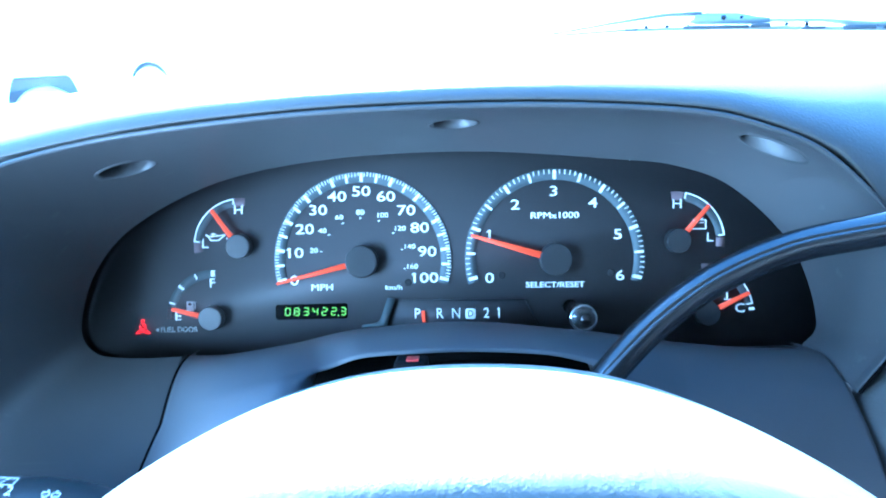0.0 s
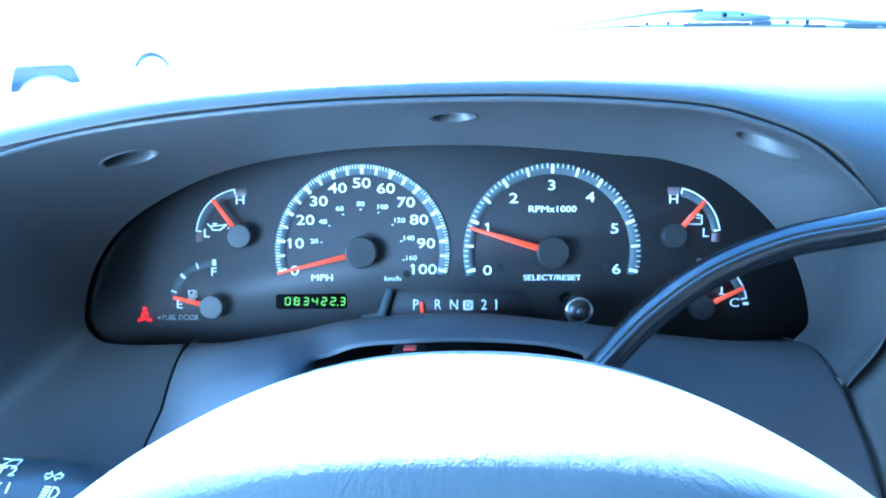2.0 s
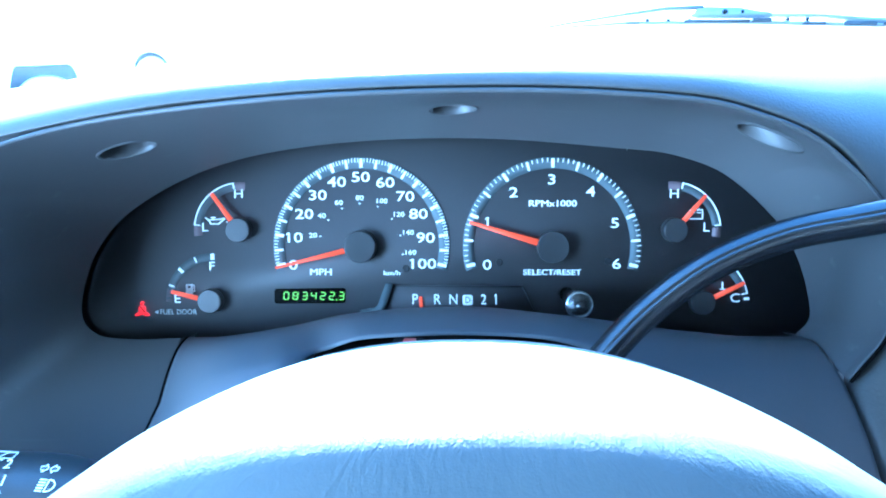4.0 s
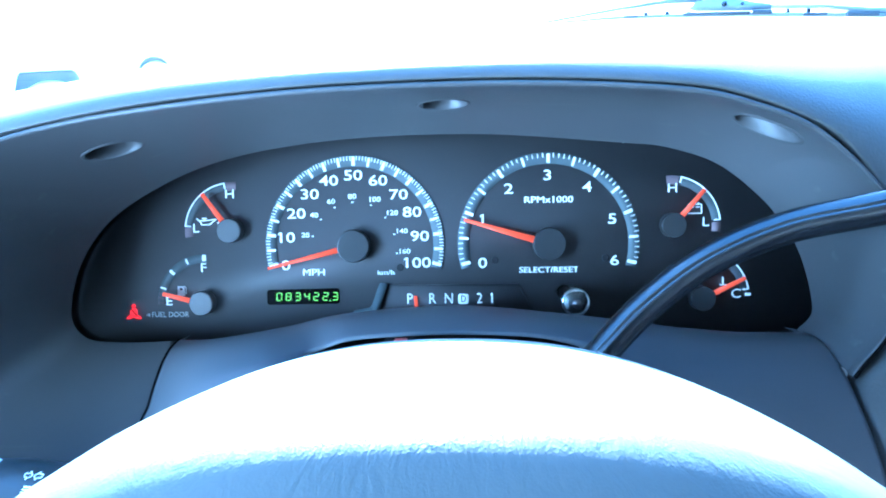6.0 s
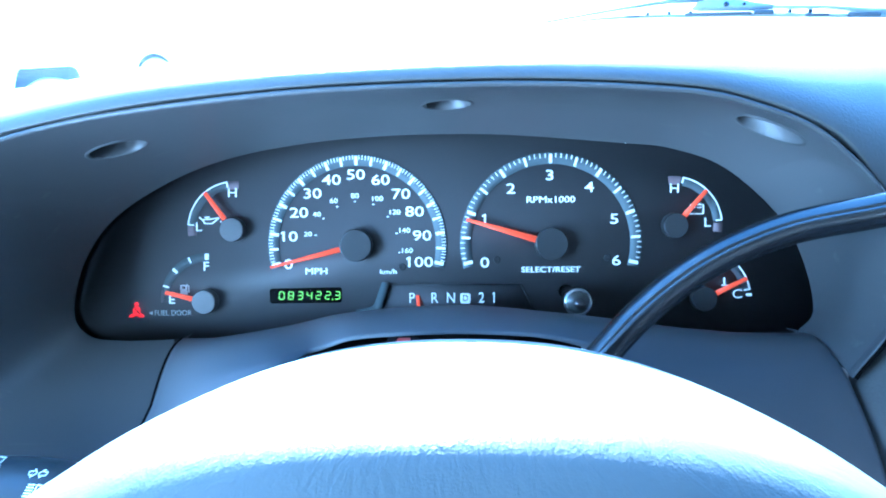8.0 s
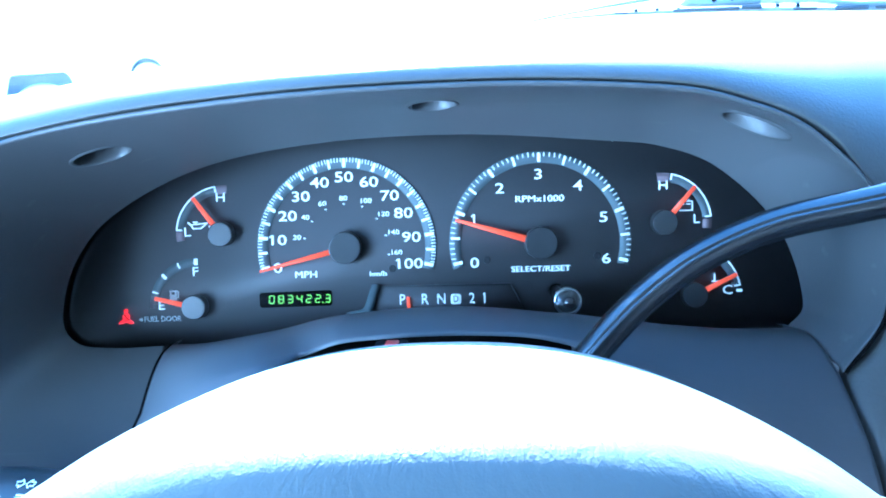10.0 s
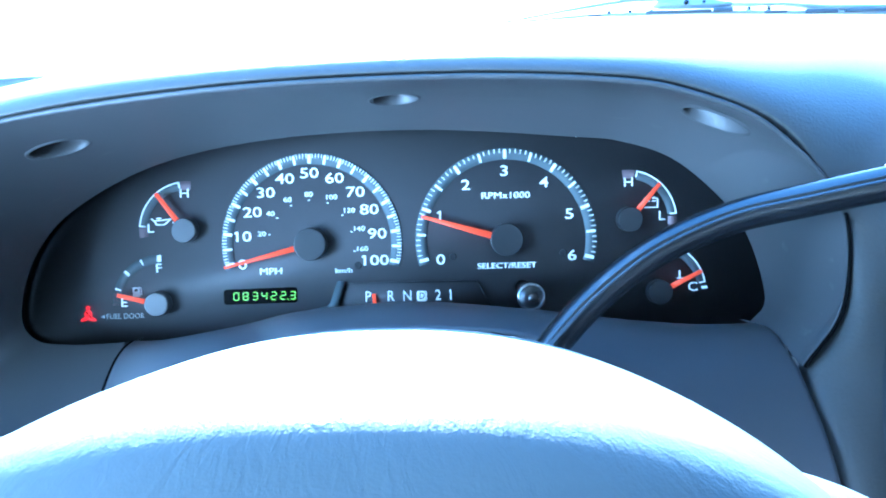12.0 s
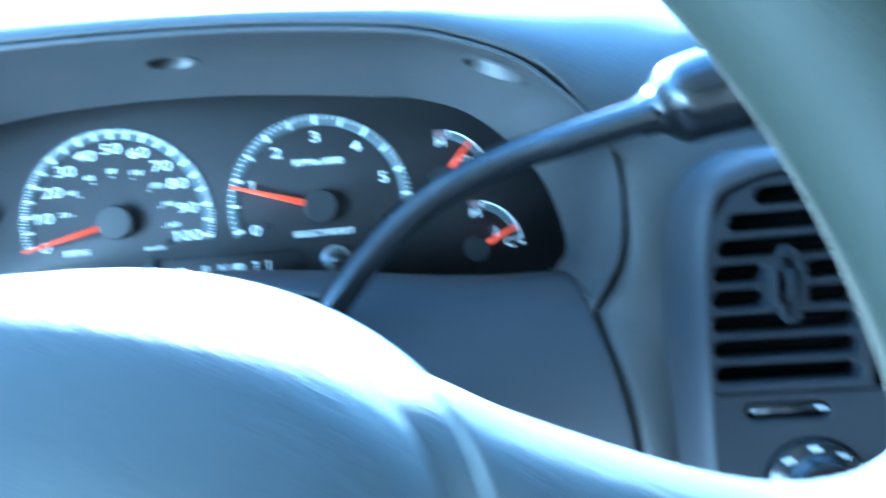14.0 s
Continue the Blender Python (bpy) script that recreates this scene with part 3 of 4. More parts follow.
g = small_gauge("battery_gauge", "battery gauge with a battery sign", BAT, 12, 84, 41, (-6, 9), (87, 99))
lettering("letter", "H", (0.1186, Y2, 0.0286), 0.0068, WHITE, g, 1.18, 0.005)
lettering("letter", "L", (0.1360, Y2, 0.0104), 0.0068, WHITE, g, 1.18, 0.005)
b = bmesh.new()
for p, q in [((127, 15.2), (134, 15.2)), ((134, 15.2), (134, 20)), ((134, 20), (131, 20)), ((131, 18.5), (133, 18.5)), ((127.5, 18.5), (129.8, 18.5)), ((132.2, 20), (132.2, 20.9)), ((127, 20), (129, 20))]:
    stroke(b, np.array(p) / 1000, np.array(q) / 1000, 0.0006, 0.0, Y2)
part("battery_sign", b, WHITE, g, smooth=False)
g = small_gauge("temperature_gauge", "coolant temperature gauge half behind the shift lever", TEMP, 12, 80, 64, (-4, 9), (0, 0))
lettering("letter", "H", (0.1345, Y2, -0.0105), 0.0068, WHITE, g, 1.18, 0.005)
lettering("letter", "C", (0.1523, Y2, -0.0279), 0.0068, WHITE, g, 1.18, 0.005)
b = bmesh.new()
stroke(b, (0.1572, -0.0282), (0.1600, -0.0282), 0.0014, 0, Y2)
stroke(b, (0.1455, -0.0190), (0.1455, -0.0225), 0.0007, 0, Y2), stroke(b, (0.1440, -0.0230), (0.1475, -0.0230), 0.0006, 0, Y2)
part("thermometer_sign", b, WHITE, g, smooth=False)

# small dark dimples low on the dials
for x, z in ((0.0244, -0.0087), (0.0835, -0.0080), (-0.0267, -0.0122)):
    b = bmesh.new()
    turned(b, [(0.0020, 0.0), (0.0019, 0.0004), (0.0012, 0.0002)], (x, 0, z), segs=20)
    part("dimple", b, MATBLACK, cluster, "small dark dimple in the dial")

# odometer display with seven-bar figures
b = bmesh.new()
plate(b, [(-0.0995, -0.0245), (-0.0985, -0.0236), (-0.0610, -0.0230), (-0.0600, -0.0238), (-0.0600, -0.0306), (-0.0610, -0.0314), (-0.0985, -0.0318), (-0.0995, -0.0308)], 0, Y1)
odo = part("odometer_window", b, DARK, cluster, "black display window")
BARS = {"0": "abcdef", "2": "abged", "3": "abgcd", "4": "fgbc", "8": "abcdefg"}


def seven(ch, x, z, w, h, sl):
    b = bmesh.new()
    k = lambda u, v: (x + u * w + sl * v, z + v * h)
    ends = {"a": ((-.5, 1), (.5, 1)), "g": ((-.5, 0), (.5, 0)), "d": ((-.5, -1), (.5, -1)), "f": ((-.5, 1), (-.5, 0)), "b": ((.5, 1), (.5, 0)), "e": ((-.5, 0), (-.5, -1)), "c": ((.5, 0), (.5, -1))}
    for s in BARS[ch]:
        p, q = (np.array(k(*e)) for e in ends[s])
        stroke(b, p + (q - p) * 0.1, q + (p - q) * 0.1, 0.00062, 0, Y2)
    part("digit", b, GREEN, odo, "lit green digit", smooth=False)


for i, ch in enumerate("083422"):
    seven(ch, -0.0928 + i * 0.00505, -0.0274, 0.0026, 0.0020, 0.0001)
seven("3", -0.0623, -0.0274, 0.0026, 0.0020, 0.0001)
b = bmesh.new()
block(b, (-0.0650, Y2 / 2, -0.0296), (0.0007, abs(Y2), 0.0007))
part("decimal_point", b, GREEN, odo, smooth=False)

# gear indicator
b = bmesh.new()
plate(b, [(-0.0335, -0.0222), (0.0365, -0.0222), (0.0440, -0.0362), (-0.0385, -0.0362)], 0, Y1)
gear = part("gear_window", b, FACE, cluster, "smoky gear selector window")
b = bmesh.new()
stroke(b, (-0.0330, -0.0218), (0.0370, -0.0218), 0.0006, 0, -0.0016), stroke(b, (0.0370, -0.0218), (0.0445, -0.0362), 0.0006, 0, -0.0016)
part("window_frame", b, CAPGREY, gear)
b = bmesh.new()
plate(b, [(-0.0378, -0.0205), (-0.0335, -0.0205), (-0.0385, -0.0360), (-0.0520, -0.0362), (-0.0520, -0.0352), (-0.0440, -0.0338), (-0.0420, -0.0320)], 0, -0.003)
part("window_corner", b, BAND, gear, "light grey moulded corner")
for body, x in (("P", -21.8), ("R", -9.6), ("N", -0.6), ("2", 15.9), ("1", 22.7)):
    lettering("letter", body, (x / 1000, Y2, -0.0293), 0.0080, WHITE, gear, 0.85, 0.004, flag=0.0009)
b = bmesh.new()
plate(b, [at_angle((0.0072, -0.0294), 0.0028 * (abs(math.cos(radians(i * 9))) ** 5 + abs(math.sin(radians(i * 9))) ** 5) ** -0.2, i * 9) for i in range(40)], 0, Y2)
ring_sign = part("overdrive_sign", b, WHITE, gear, "white rounded square round the letter")
lettering("letter", "D", (0.0072, Y3, -0.0294), 0.0050, FACE, ring_sign, 0.85, 0.01)
b = bmesh.new()
stroke(b, (-0.0186, -0.0276), (-0.0182, -0.0336), 0.0018, 0, -0.0018)
part("gear_pointer", b, NEEDLE, gear, "red gear pointer")

# seat belt warning lamp
b = bmesh.new()
turned(b, [(0.0011, 0.0), (0.0011, 0.0007)], (-0.1734, 0, -0.0318), segs=16)
plate(b, [(-0.1752, -0.0366), (-0.1753, -0.0342), (-0.1744, -0.0331), (-0.1724, -0.0331), (-0.1715, -0.0342), (-0.1716, -0.0366), (-0.1698, -0.0376), (-0.1692, -0.0388), (-0.1712, -0.0390), (-0.1734, -0.0380), (-0.1756, -0.0390), (-0.1776, -0.0388), (-0.1770, -0.0376)], 0, Y2)
belt_lamp = part("seat_belt_lamp", b, RED, cluster, "lit red seat belt warning lamp")
b = bmesh.new()
stroke(b, (-0.1746, -0.0334), (-0.1714, -0.0372), 0.00045, Y2 + 0.0001, Y3)
part("belt_line", b, DARK, belt_lamp, "dark belt across the sign", smooth=False)

# trip reset knob, clear with a dark core
b = bmesh.new()
turned(b, [(0.0040, 0.0), (0.0040, 0.0005), (0.0036, 0.0010), (0.0036, 0.0340), (0.0058, 0.0360), (0.0066, 0.040), (0.0067, 0.042), (0.0060, 0.047), (0.0045, 0.0485)], (0.0608, 0, -0.0257))
reset = part("reset_knob", b, CLEAR, cluster, "clear plastic trip reset knob")
b = bmesh.new()
turned(b, [(0.0030, 0.0), (0.0030, 0.049), (0.0022, 0.0505)], (0.0615, 0, -0.0262), segs=24)
part("knob_core", b, BLACK, reset, "glossy black core")
# ring added in place of the highlight round the clear plastic edge
b = bmesh.new()
turned(b, [(0.0052, 0.0440), (0.0066, 0.0445), (0.0069, 0.0470), (0.0058, 0.0482), (0.0048, 0.0470)], (0.0608, 0, -0.0257))
part("highlight_ring", b, KNOB_HIGHLIGHT, reset, "metal ring for the highlight on the clear knob")

# ---- steering column ----
column = thing("steering_column", (0, -0.12, -0.09), "dark plastic steering column shroud with a hazard switch", "steering column")
bm = bmesh.new()
tube(bm, [(0.003, -0.03, -0.080), (0.003, -0.10, -0.084), (0.003, -0.16, -0.090), (0.003, -0.215, -0.096)], [(0.052, 0.036), (0.052, 0.037), (0.050, 0.036), (0.046, 0.034)], 40)
# black backing added behind the arch, to stand for the shade in its gap
block(bm, (0.003, -0.046, -0.058), (0.165, 0.008, 0.042))
part("shroud", bm, SHROUD, column)
bm = bmesh.new()
block(bm, (-0.0178, -0.1060, -0.0413), (0.0135, 0.016, 0.0170), 0.0015)
hz = part("hazard_button", bm, SHROUD, column, "dark hazard switch button")
bm = bmesh.new()
block(bm, (-0.0172, -0.1080, -0.0327), (0.0050, 0.0085, 0.0010), 0.0003)
part("hazard_sign", bm, REDBUTTON, hz, "red sign on the hazard switch")

# ---- steering wheel ----
WHEEL_TILT = 9.0
WHEEL = Matrix.Translation((0.005, -0.298, -0.066)) @ pose(0, 0, 0, -WHEEL_TILT)
wheel = thing("steering_wheel", (0, 0, 0), "grey vinyl steering wheel with a large sunlit airbag hub", "steering wheel", base=DASH @ WHEEL)
R_RIM, R_TUBE = 0.172, 0.0165
bm = bmesh.new()
rings = [[((R_RIM + R_TUBE * math.cos(v)) * math.sin(u), -R_TUBE * math.sin(v), (R_RIM + R_TUBE * math.cos(v)) * math.cos(u)) for v in np.linspace(0, 2 * math.pi, 28, endpoint=False)] for u in np.linspace(0, 2 * math.pi, 120, endpoint=False)]
sheet(bm, rings + [rings[0]], close=True)
bmesh.ops.remove_doubles(bm, verts=bm.verts, dist=1e-6)
part("rim", bm, SHADED_RIM, wheel, "thick grey vinyl rim, coloured dark for its shade")
# airbag hub: outline swelling towards the driver
HUB_W, HUB_UP, HUB_DOWN = 0.0952, 0.0646, 0.080
bm = bmesh.new()
# depth towards the driver, breadth, height
layers = [(-0.092, 0.729, 0.911), (-0.090, 0.828, 0.985), (-0.085, 0.895, 1.012), (-0.077, 0.9455, 1.012), (-0.060, 0.980, 0.987), (-0.042, 0.992, 0.9535), (-0.026, 0.977, 0.9185), (-0.014, 0.953, 0.902), (-0.004, 0.919, 0.880),
          (0.000, 0.895, 0.858), (0.0035, 0.863, 0.820), (0.0062, 0.825, 0.772), (0.0095, 0.780, 0.695), (0.013, 0.715, 0.600), (0.0155, 0.630, 0.480), (0.0175, 0.500, 0.340), (0.019, 0.320, 0.200), (0.0195, 0.099, 0.090)]
rings = []
for n, wide, high in spline(layers, 73):
    ring = []
    for w in np.linspace(0, 2 * math.pi, 160, endpoint=False):
        c, sn = math.cos(w), math.sin(w)
        ring.append((0.0014 + wide * HUB_W * math.copysign(abs(sn) ** 0.87, sn), -n - 0.0079, high * (HUB_UP if c > 0 else HUB_DOWN) * math.copysign(abs(c) ** 0.87, c)))
    rings.append(ring)
vs = sheet(bm, rings, close=True)
bm.faces.new(vs[0][::-1]), bm.faces.new(vs[-1])
part("airbag_hub", bm, LEATHER, wheel, "grained grey vinyl airbag cover")
for sgn in (1, -1):
    bm = bmesh.new()
    tube(bm, spline([(sgn * x, y, z - (0.0105 if sgn < 0 else 0.0)) for x, y, z in ((0.0818, -0.0040, 0.0375), (0.0840, -0.0100, 0.0325), (0.0863, -0.0118, 0.0255), (0.0888, -0.0118, 0.0120), (0.0890, -0.0112, -0.0080))], 40), 0.0009, 12, up=(0, 1, 0))
    part("cover_edge", bm, LEATHER, wheel, "rolled edge of the airbag cover")
# spokes: half width from the hub, top and bottom edge, middle and half of the depth
UPPER = [(0.050, 0.046, -0.006, 0.020, 0.022), (0.0766, 0.0400, -0.006, 0.013, 0.0218), (0.095, 0.0305, -0.012, 0.013, 0.0212), (0.1177, 0.0205, -0.019, 0.013, 0.0195), (0.133, 0.0152, -0.024, 0.014, 0.0175),
         (0.143, 0.0142, -0.028, 0.010, 0.0165), (0.152, 0.0165, -0.033, 0.006, 0.0155), (0.159, 0.0230, -0.039, 0.003, 0.0145), (0.164, 0.0340, -0.046, 0.001, 0.0130), (0.168, 0.0500, -0.056, 0.0, 0.0105)]
LOWER = [(0.050, -0.026, -0.068, 0.024, 0.020), (0.080, -0.032, -0.070, 0.022, 0.019), (0.112, -0.044, -0.078, 0.018, 0.017), (0.130, -0.048, -0.084, 0.012, 0.016), (0.146, -0.046, -0.094, 0.004, 0.014), (0.154, -0.038, -0.104, 0.0, 0.011)]
for sgn in (1, -1):
    for plan in (UPPER, LOWER):
        bm = bmesh.new()
        rings = []
        for x, zt, zb, yc, half in spline(plan, 56):
            mid_z, high = (zt + zb) / 2, (zt - zb) / 2
            ring = []
            for w in np.linspace(0, 2 * math.pi, 48, endpoint=False):
                k = (abs(math.cos(w)) ** 2.3 + abs(math.sin(w)) ** 2.3) ** (-1 / 2.3)
                ring.append((sgn * x, yc + half * k * math.cos(w), mid_z + high * k * math.sin(w) - (0.0105 if sgn < 0 else 0.0)))
            rings.append(ring)
        vs = sheet(bm, rings, close=True)
        bm.faces.new(vs[0][::-1]), bm.faces.new(vs[-1])
        part("spoke", bm, LEATHER, wheel, "grey vinyl spoke")

# ---- gear shift lever ----
lever = thing("shift_lever", (0.06, -0.11, -0.045), "curved glossy black column shift lever with a bulbous knob", "gear lever")
bm = bmesh.new()
path = spline([(0.0365, -0.0955, -0.0715), (0.0574, -0.1038, -0.0446), (0.0787, -0.1071, -0.0203), (0.1018, -0.1095, -0.0022), (0.1286, -0.1138, 0.0101), (0.1559, -0.1231, 0.0168), (0.1856, -0.1335, 0.0232)], 90)
tube(bm, path, 0.0061, 72, section=lambda w: (1.0 + (0.925 / max(0.1, math.cos(w - 0.75))) ** -14) ** (-1 / 14) * 1.03 - 0.09 * math.exp(-((w - 0.34) / 0.08) ** 2))
part("shaft", bm, BLACK, lever)
bm = bmesh.new()
tube(bm, spline([(0.0315, -0.0935, -0.078), (0.0535, -0.1023, -0.0495)], 5), 0.0082, 24)
part("collar", bm, MATBLACK, lever, "matt black collar")
bm = bmesh.new()
kp = spline([(0.180, -0.129, 0.0215), (0.186, -0.131, 0.0235), (0.193, -0.133, 0.0255), (0.203, -0.136, 0.0280), (0.216, -0.140, 0.0300), (0.229, -0.144, 0.0310), (0.240, -0.148, 0.0315)], 40)
kr = spline([(0.0070,), (0.0086,), (0.0150,), (0.0160,), (0.0160,), (0.0152,), (0.0120,)], 40)[:, 0]
tube(bm, kp, list(kr), 36)
knob = part("knob", bm, BLACK, lever, "glossy black lever knob")
bm = bmesh.new()
tube(bm, spline([(0.217, -0.1405, 0.0300), (0.235, -0.146, 0.0313)], 37), [0.0166 + 0.0004 * (i % 2) for i in range(37)], 36)
part("ribbed_grip", bm, MATBLACK, knob, "finely ribbed black grip")

# ---- turn signal stalk ----
stalk = thing("signal_stalk", (-0.16, -0.13, -0.095), "black multifunction stalk with white wiper and lamp signs", "stalk")
bm = bmesh.new()
sp = [(-0.075, -0.112, -0.121), (-0.105, -0.121, -0.110), (-0.118, -0.1255, -0.1050), (-0.128, -0.1280, -0.1010), (-0.140, -0.1305, -0.0975), (-0.155, -0.133, -0.0955), (-0.175, -0.137, -0.0940), (-0.230, -0.146, -0.088)]
tube(bm, spline(sp, 44), list(spline([(0.006,), (0.008,), (0.0125,), (0.0180,), (0.0212,), (0.0230,), (0.0235,), (0.0235,)], 44)[:, 0]), 40)
body = part("stalk_body", bm, STALK, stalk, "satin black stalk body")
for txt, at, up in (("INT 2", (-0.1655, -0.1445, -0.0718), 58), ("INT 1", (-0.1640, -0.1503, -0.0758), 46), ("OFF", (-0.1625, -0.1546, -0.0805), 34)):
    lettering("legend", txt, at, 0.0058, PRINT, body, 0.95, 0.005, turn=pose(0, 0, 0, 90 - up, 0, 0))


def sign(name, at, up, strokes, discs=()):
    """A flat sign of strokes, in millimetres, on the stalk."""
    b = bmesh.new()
    for p, q, w in strokes:
        stroke(b, np.array(p) / 1000, np.array(q) / 1000, w / 1000, 0.0, -0.0001)
    bmesh.ops.transform(b, matrix=Matrix.Translation(at) @ pose(0, 0, 0, -up, 0, -8), verts=b.verts)
    part(name, b, PRINT, body, smooth=False)


sign("wiper_sign", (-0.1650, -0.1385, -0.0705), 72, [((-4, 1.8), (4, 1.8), 0.5), ((4, 1.8), (4, -1.8), 0.5), ((4, -1.8), (-4, -1.8), 0.5), ((-2, -1.8), (0.5, 1.8), 0.6), ((-0.5, -1.8), (-0.5, -3), 0.8)])
sign("arrow_sign", (-0.1470, -0.1412, -0.0745), 64, [((0.4, 0), (2.0, 2.0), 0.5), ((0.4, 0), (2.0, -2.0), 0.5), ((2, 2), (2, 0.9), 0.5), ((2, -2), (2, -0.9), 0.5), ((2, 0.9), (3.6, 0.9), 0.5), ((2, -0.9), (3.6, -0.9), 0.5), ((3.6, 0.9), (3.6, -0.9), 0.5),
     ((-0.4, 0), (-2.0, 2.0), 0.5), ((-0.4, 0), (-2.0, -2.0), 0.5), ((-2, 2), (-2, 0.9), 0.5), ((-2, -2), (-2, -0.9), 0.5), ((-2, 0.9), (-3.6, 0.9), 0.5), ((-2, -0.9), (-3.6, -0.9), 0.5), ((-3.6, 0.9), (-3.6, -0.9), 0.5)])
sign("lamp_sign", (-0.1448, -0.1473, -0.0785), 50, [((-3.8, k), (-0.9, k), 0.55) for k in (-2.2, -1.1, 0, 1.1, 2.2)] + [((0, 2.4), (0, -2.4), 0.5), ((0, 2.4), (1.8, 2.0), 0.5), ((1.8, 2.0), (3.0, 0.7), 0.5), ((3.0, 0.7), (3.0, -0.7), 0.5), ((3.0, -0.7), (1.8, -2.0), 0.5), ((1.8, -2.0), (0, -2.4), 0.5)])

# ---- vent pod beside the cluster, its face turned towards the driver ----
VY, VX, SKEW = -0.1245, 0.205, 0.22


def skewed(b):
    for v in b.verts:
        v.co.y -= max(0.0, v.co.x - VX) * SKEW
    return b


def slot(x0, x1, z, h, n=8):
    """The outline of a slot with round ends."""
    r = h / 2
    pts = [(x1 - r + r * math.cos(w), z + r * math.sin(w)) for w in np.linspace(-math.pi / 2, math.pi / 2, n)]
    return pts + [(x0 + r + r * math.cos(w), z + r * math.sin(w)) for w in np.linspace(math.pi / 2, 3 * math.pi / 2, n)]


def pierced(outline, holes, y, depth):
    """A plate with holes, its edges turned back by depth."""
    b = bmesh.new()
    loops = []
    for pts in (outline, *holes):
        cx, cz = (sum(p[i] for p in pts) / len(pts) for i in (0, 1))
        wide, high = (max(p[i] for p in pts) - min(p[i] for p in pts) for i in (0, 1))
        gx, gz = (0.0, 0.0) if pts is outline else (0.0016 / wide, 0.0016 / high)
        vs = [b.verts.new((x + (x - cx) * gx, y, z + (z - cz) * gz)) for x, z in pts]
        loops.append((vs, pts))
        for i in range(len(vs)):
            b.edges.new((vs[i], vs[(i + 1) % len(vs)]))
    bmesh.ops.triangle_fill(b, use_beauty=True, use_dissolve=False, edges=list(b.edges))
    for vs, pts in loops:
        mid = [b.verts.new((x, y + 0.0009, z)) for x, z in pts]
        back = [b.verts.new((x, y + depth, z)) for x, z in pts]
        for i in range(len(vs)):
            j = (i + 1) % len(vs)
            b.faces.new((vs[i], vs[j], mid[j], mid[i]))
            b.faces.new((mid[i], mid[j], back[j], back[i]))
    return b


pod = thing("vent_pod", (0.24, -0.11, -0.08), "raised graphite grey plastic surround of the vent and switches", "dashboard trim")
rim_line = spline([(0.2010, -0.24), (0.1995, -0.16), (0.1985, -0.10), (0.1985, -0.06), (0.1990, -0.030), (0.2015, -0.012), (0.2085, 0.000), (0.2200, 0.0065), (0.236, 0.0090), (0.30, 0.0095), (0.45, 0.0095)], 100)
line = np.array([(x, 0, z) for x, z in rim_line])
gx, gz = np.gradient(line[:, 0]), np.gradient(line[:, 2])
nrm = np.stack([gz, 0 * gx, -gx], 1)
nrm /= np.linalg.norm(nrm, axis=1)[:, None]
rows = []
for inn, y in ((0.0, -0.090), (0.0003, -0.104), (0.0012, -0.1115), (0.0028, -0.1175), (0.0050, -0.1220), (0.0072, VY + 0.0008), (0.0090, VY), (0.0096, VY + 0.0008), (0.0097, VY + 0.012)):
    wide = np.clip((line[:, 2] + 0.005) / 0.010, 0, 1)[:, None] * 0.35 + 1.0
    r = line + nrm * inn * wide * 0.82
    r[:, 1] = y
    rows.append(r)
bm = bmesh.new()
sheet(bm, rows)
part("surround", skewed(bm), SHADED_POD, pod)
# flat black backing, the slots' depth of shade put into its colour
bm = bmesh.new()
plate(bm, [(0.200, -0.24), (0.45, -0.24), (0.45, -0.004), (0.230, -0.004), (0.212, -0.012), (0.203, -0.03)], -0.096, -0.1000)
part("slot_shade_plate", skewed(bm), DARK, pod, "near-black plate for the shade behind the slots")

vent = thing("air_vent", (0.235, VY, -0.085), "graphite grey air vent with eight louvre slots", "air vent")
ZS = [-0.0105 - 0.00975 * i for i in range(8)]
X0 = [0.2238, 0.2138, 0.2095, 0.2075, 0.2066, 0.2062, 0.2062, 0.2062]
X1 = [0.2500, 0.2560, 0.2580, 0.2588, 0.2590, 0.2590, 0.2590, 0.2590]
holes = []
for i in range(8):
    if i in (3, 4):
        holes += [slot(X0[i], 0.2268, ZS[i], 0.0070), slot(0.2402, X1[i], ZS[i], 0.0070)]
    else:
        holes.append(slot(X0[i], X1[i], ZS[i], 0.0070))
holes.append([(0.2338 + 0.0032 * math.sin(w), -0.0448 + 0.0120 * math.cos(w)) for w in np.linspace(0, 2 * math.pi, 20, endpoint=False)])
face_line = [(x - 0.0019, z + 0.0009) for x, z in ((0.2062, -0.0868), (0.2640, -0.0868), (0.2640, -0.030), (0.2610, -0.0145), (0.2520, -0.0062), (0.2400, -0.0042), (0.2280, -0.0055), (0.2175, -0.0105), (0.2100, -0.0200), (0.2068, -0.034))]
part("vent_face", skewed(pierced(face_line, holes, VY, 0.007)), GREY, vent, smooth=False)
# vanes coloured black so the slots read as full shade
for i in range(8):
    b = bmesh.new()
    block(b, ((X0[i] + X1[i]) / 2, VY + 0.0190, ZS[i] - 0.0020), (X1[i] - X0[i], 0.010, 0.0010), turn=pose(0, 0, 0, -22).to_3x3())
    part("vane", skewed(b), DARK, vent, "vane coloured black for the shade in the slot", smooth=False)
b = bmesh.new()
def lozenge(k, w, h):
    return [(0.2338 + k * w * x, -0.0448 + k * h * z) for x, z in ((-0.25, 1), (0.25, 1), (0.55, 0.82), (0.62, 0.55), (1, 0.45), (1, -0.45), (0.62, -0.55), (0.55, -0.82), (0.25, -1), (-0.25, -1), (-0.55, -0.82), (-0.62, -0.55), (-1, -0.45), (-1, 0.45), (-0.62, 0.55), (-0.55, 0.82))]
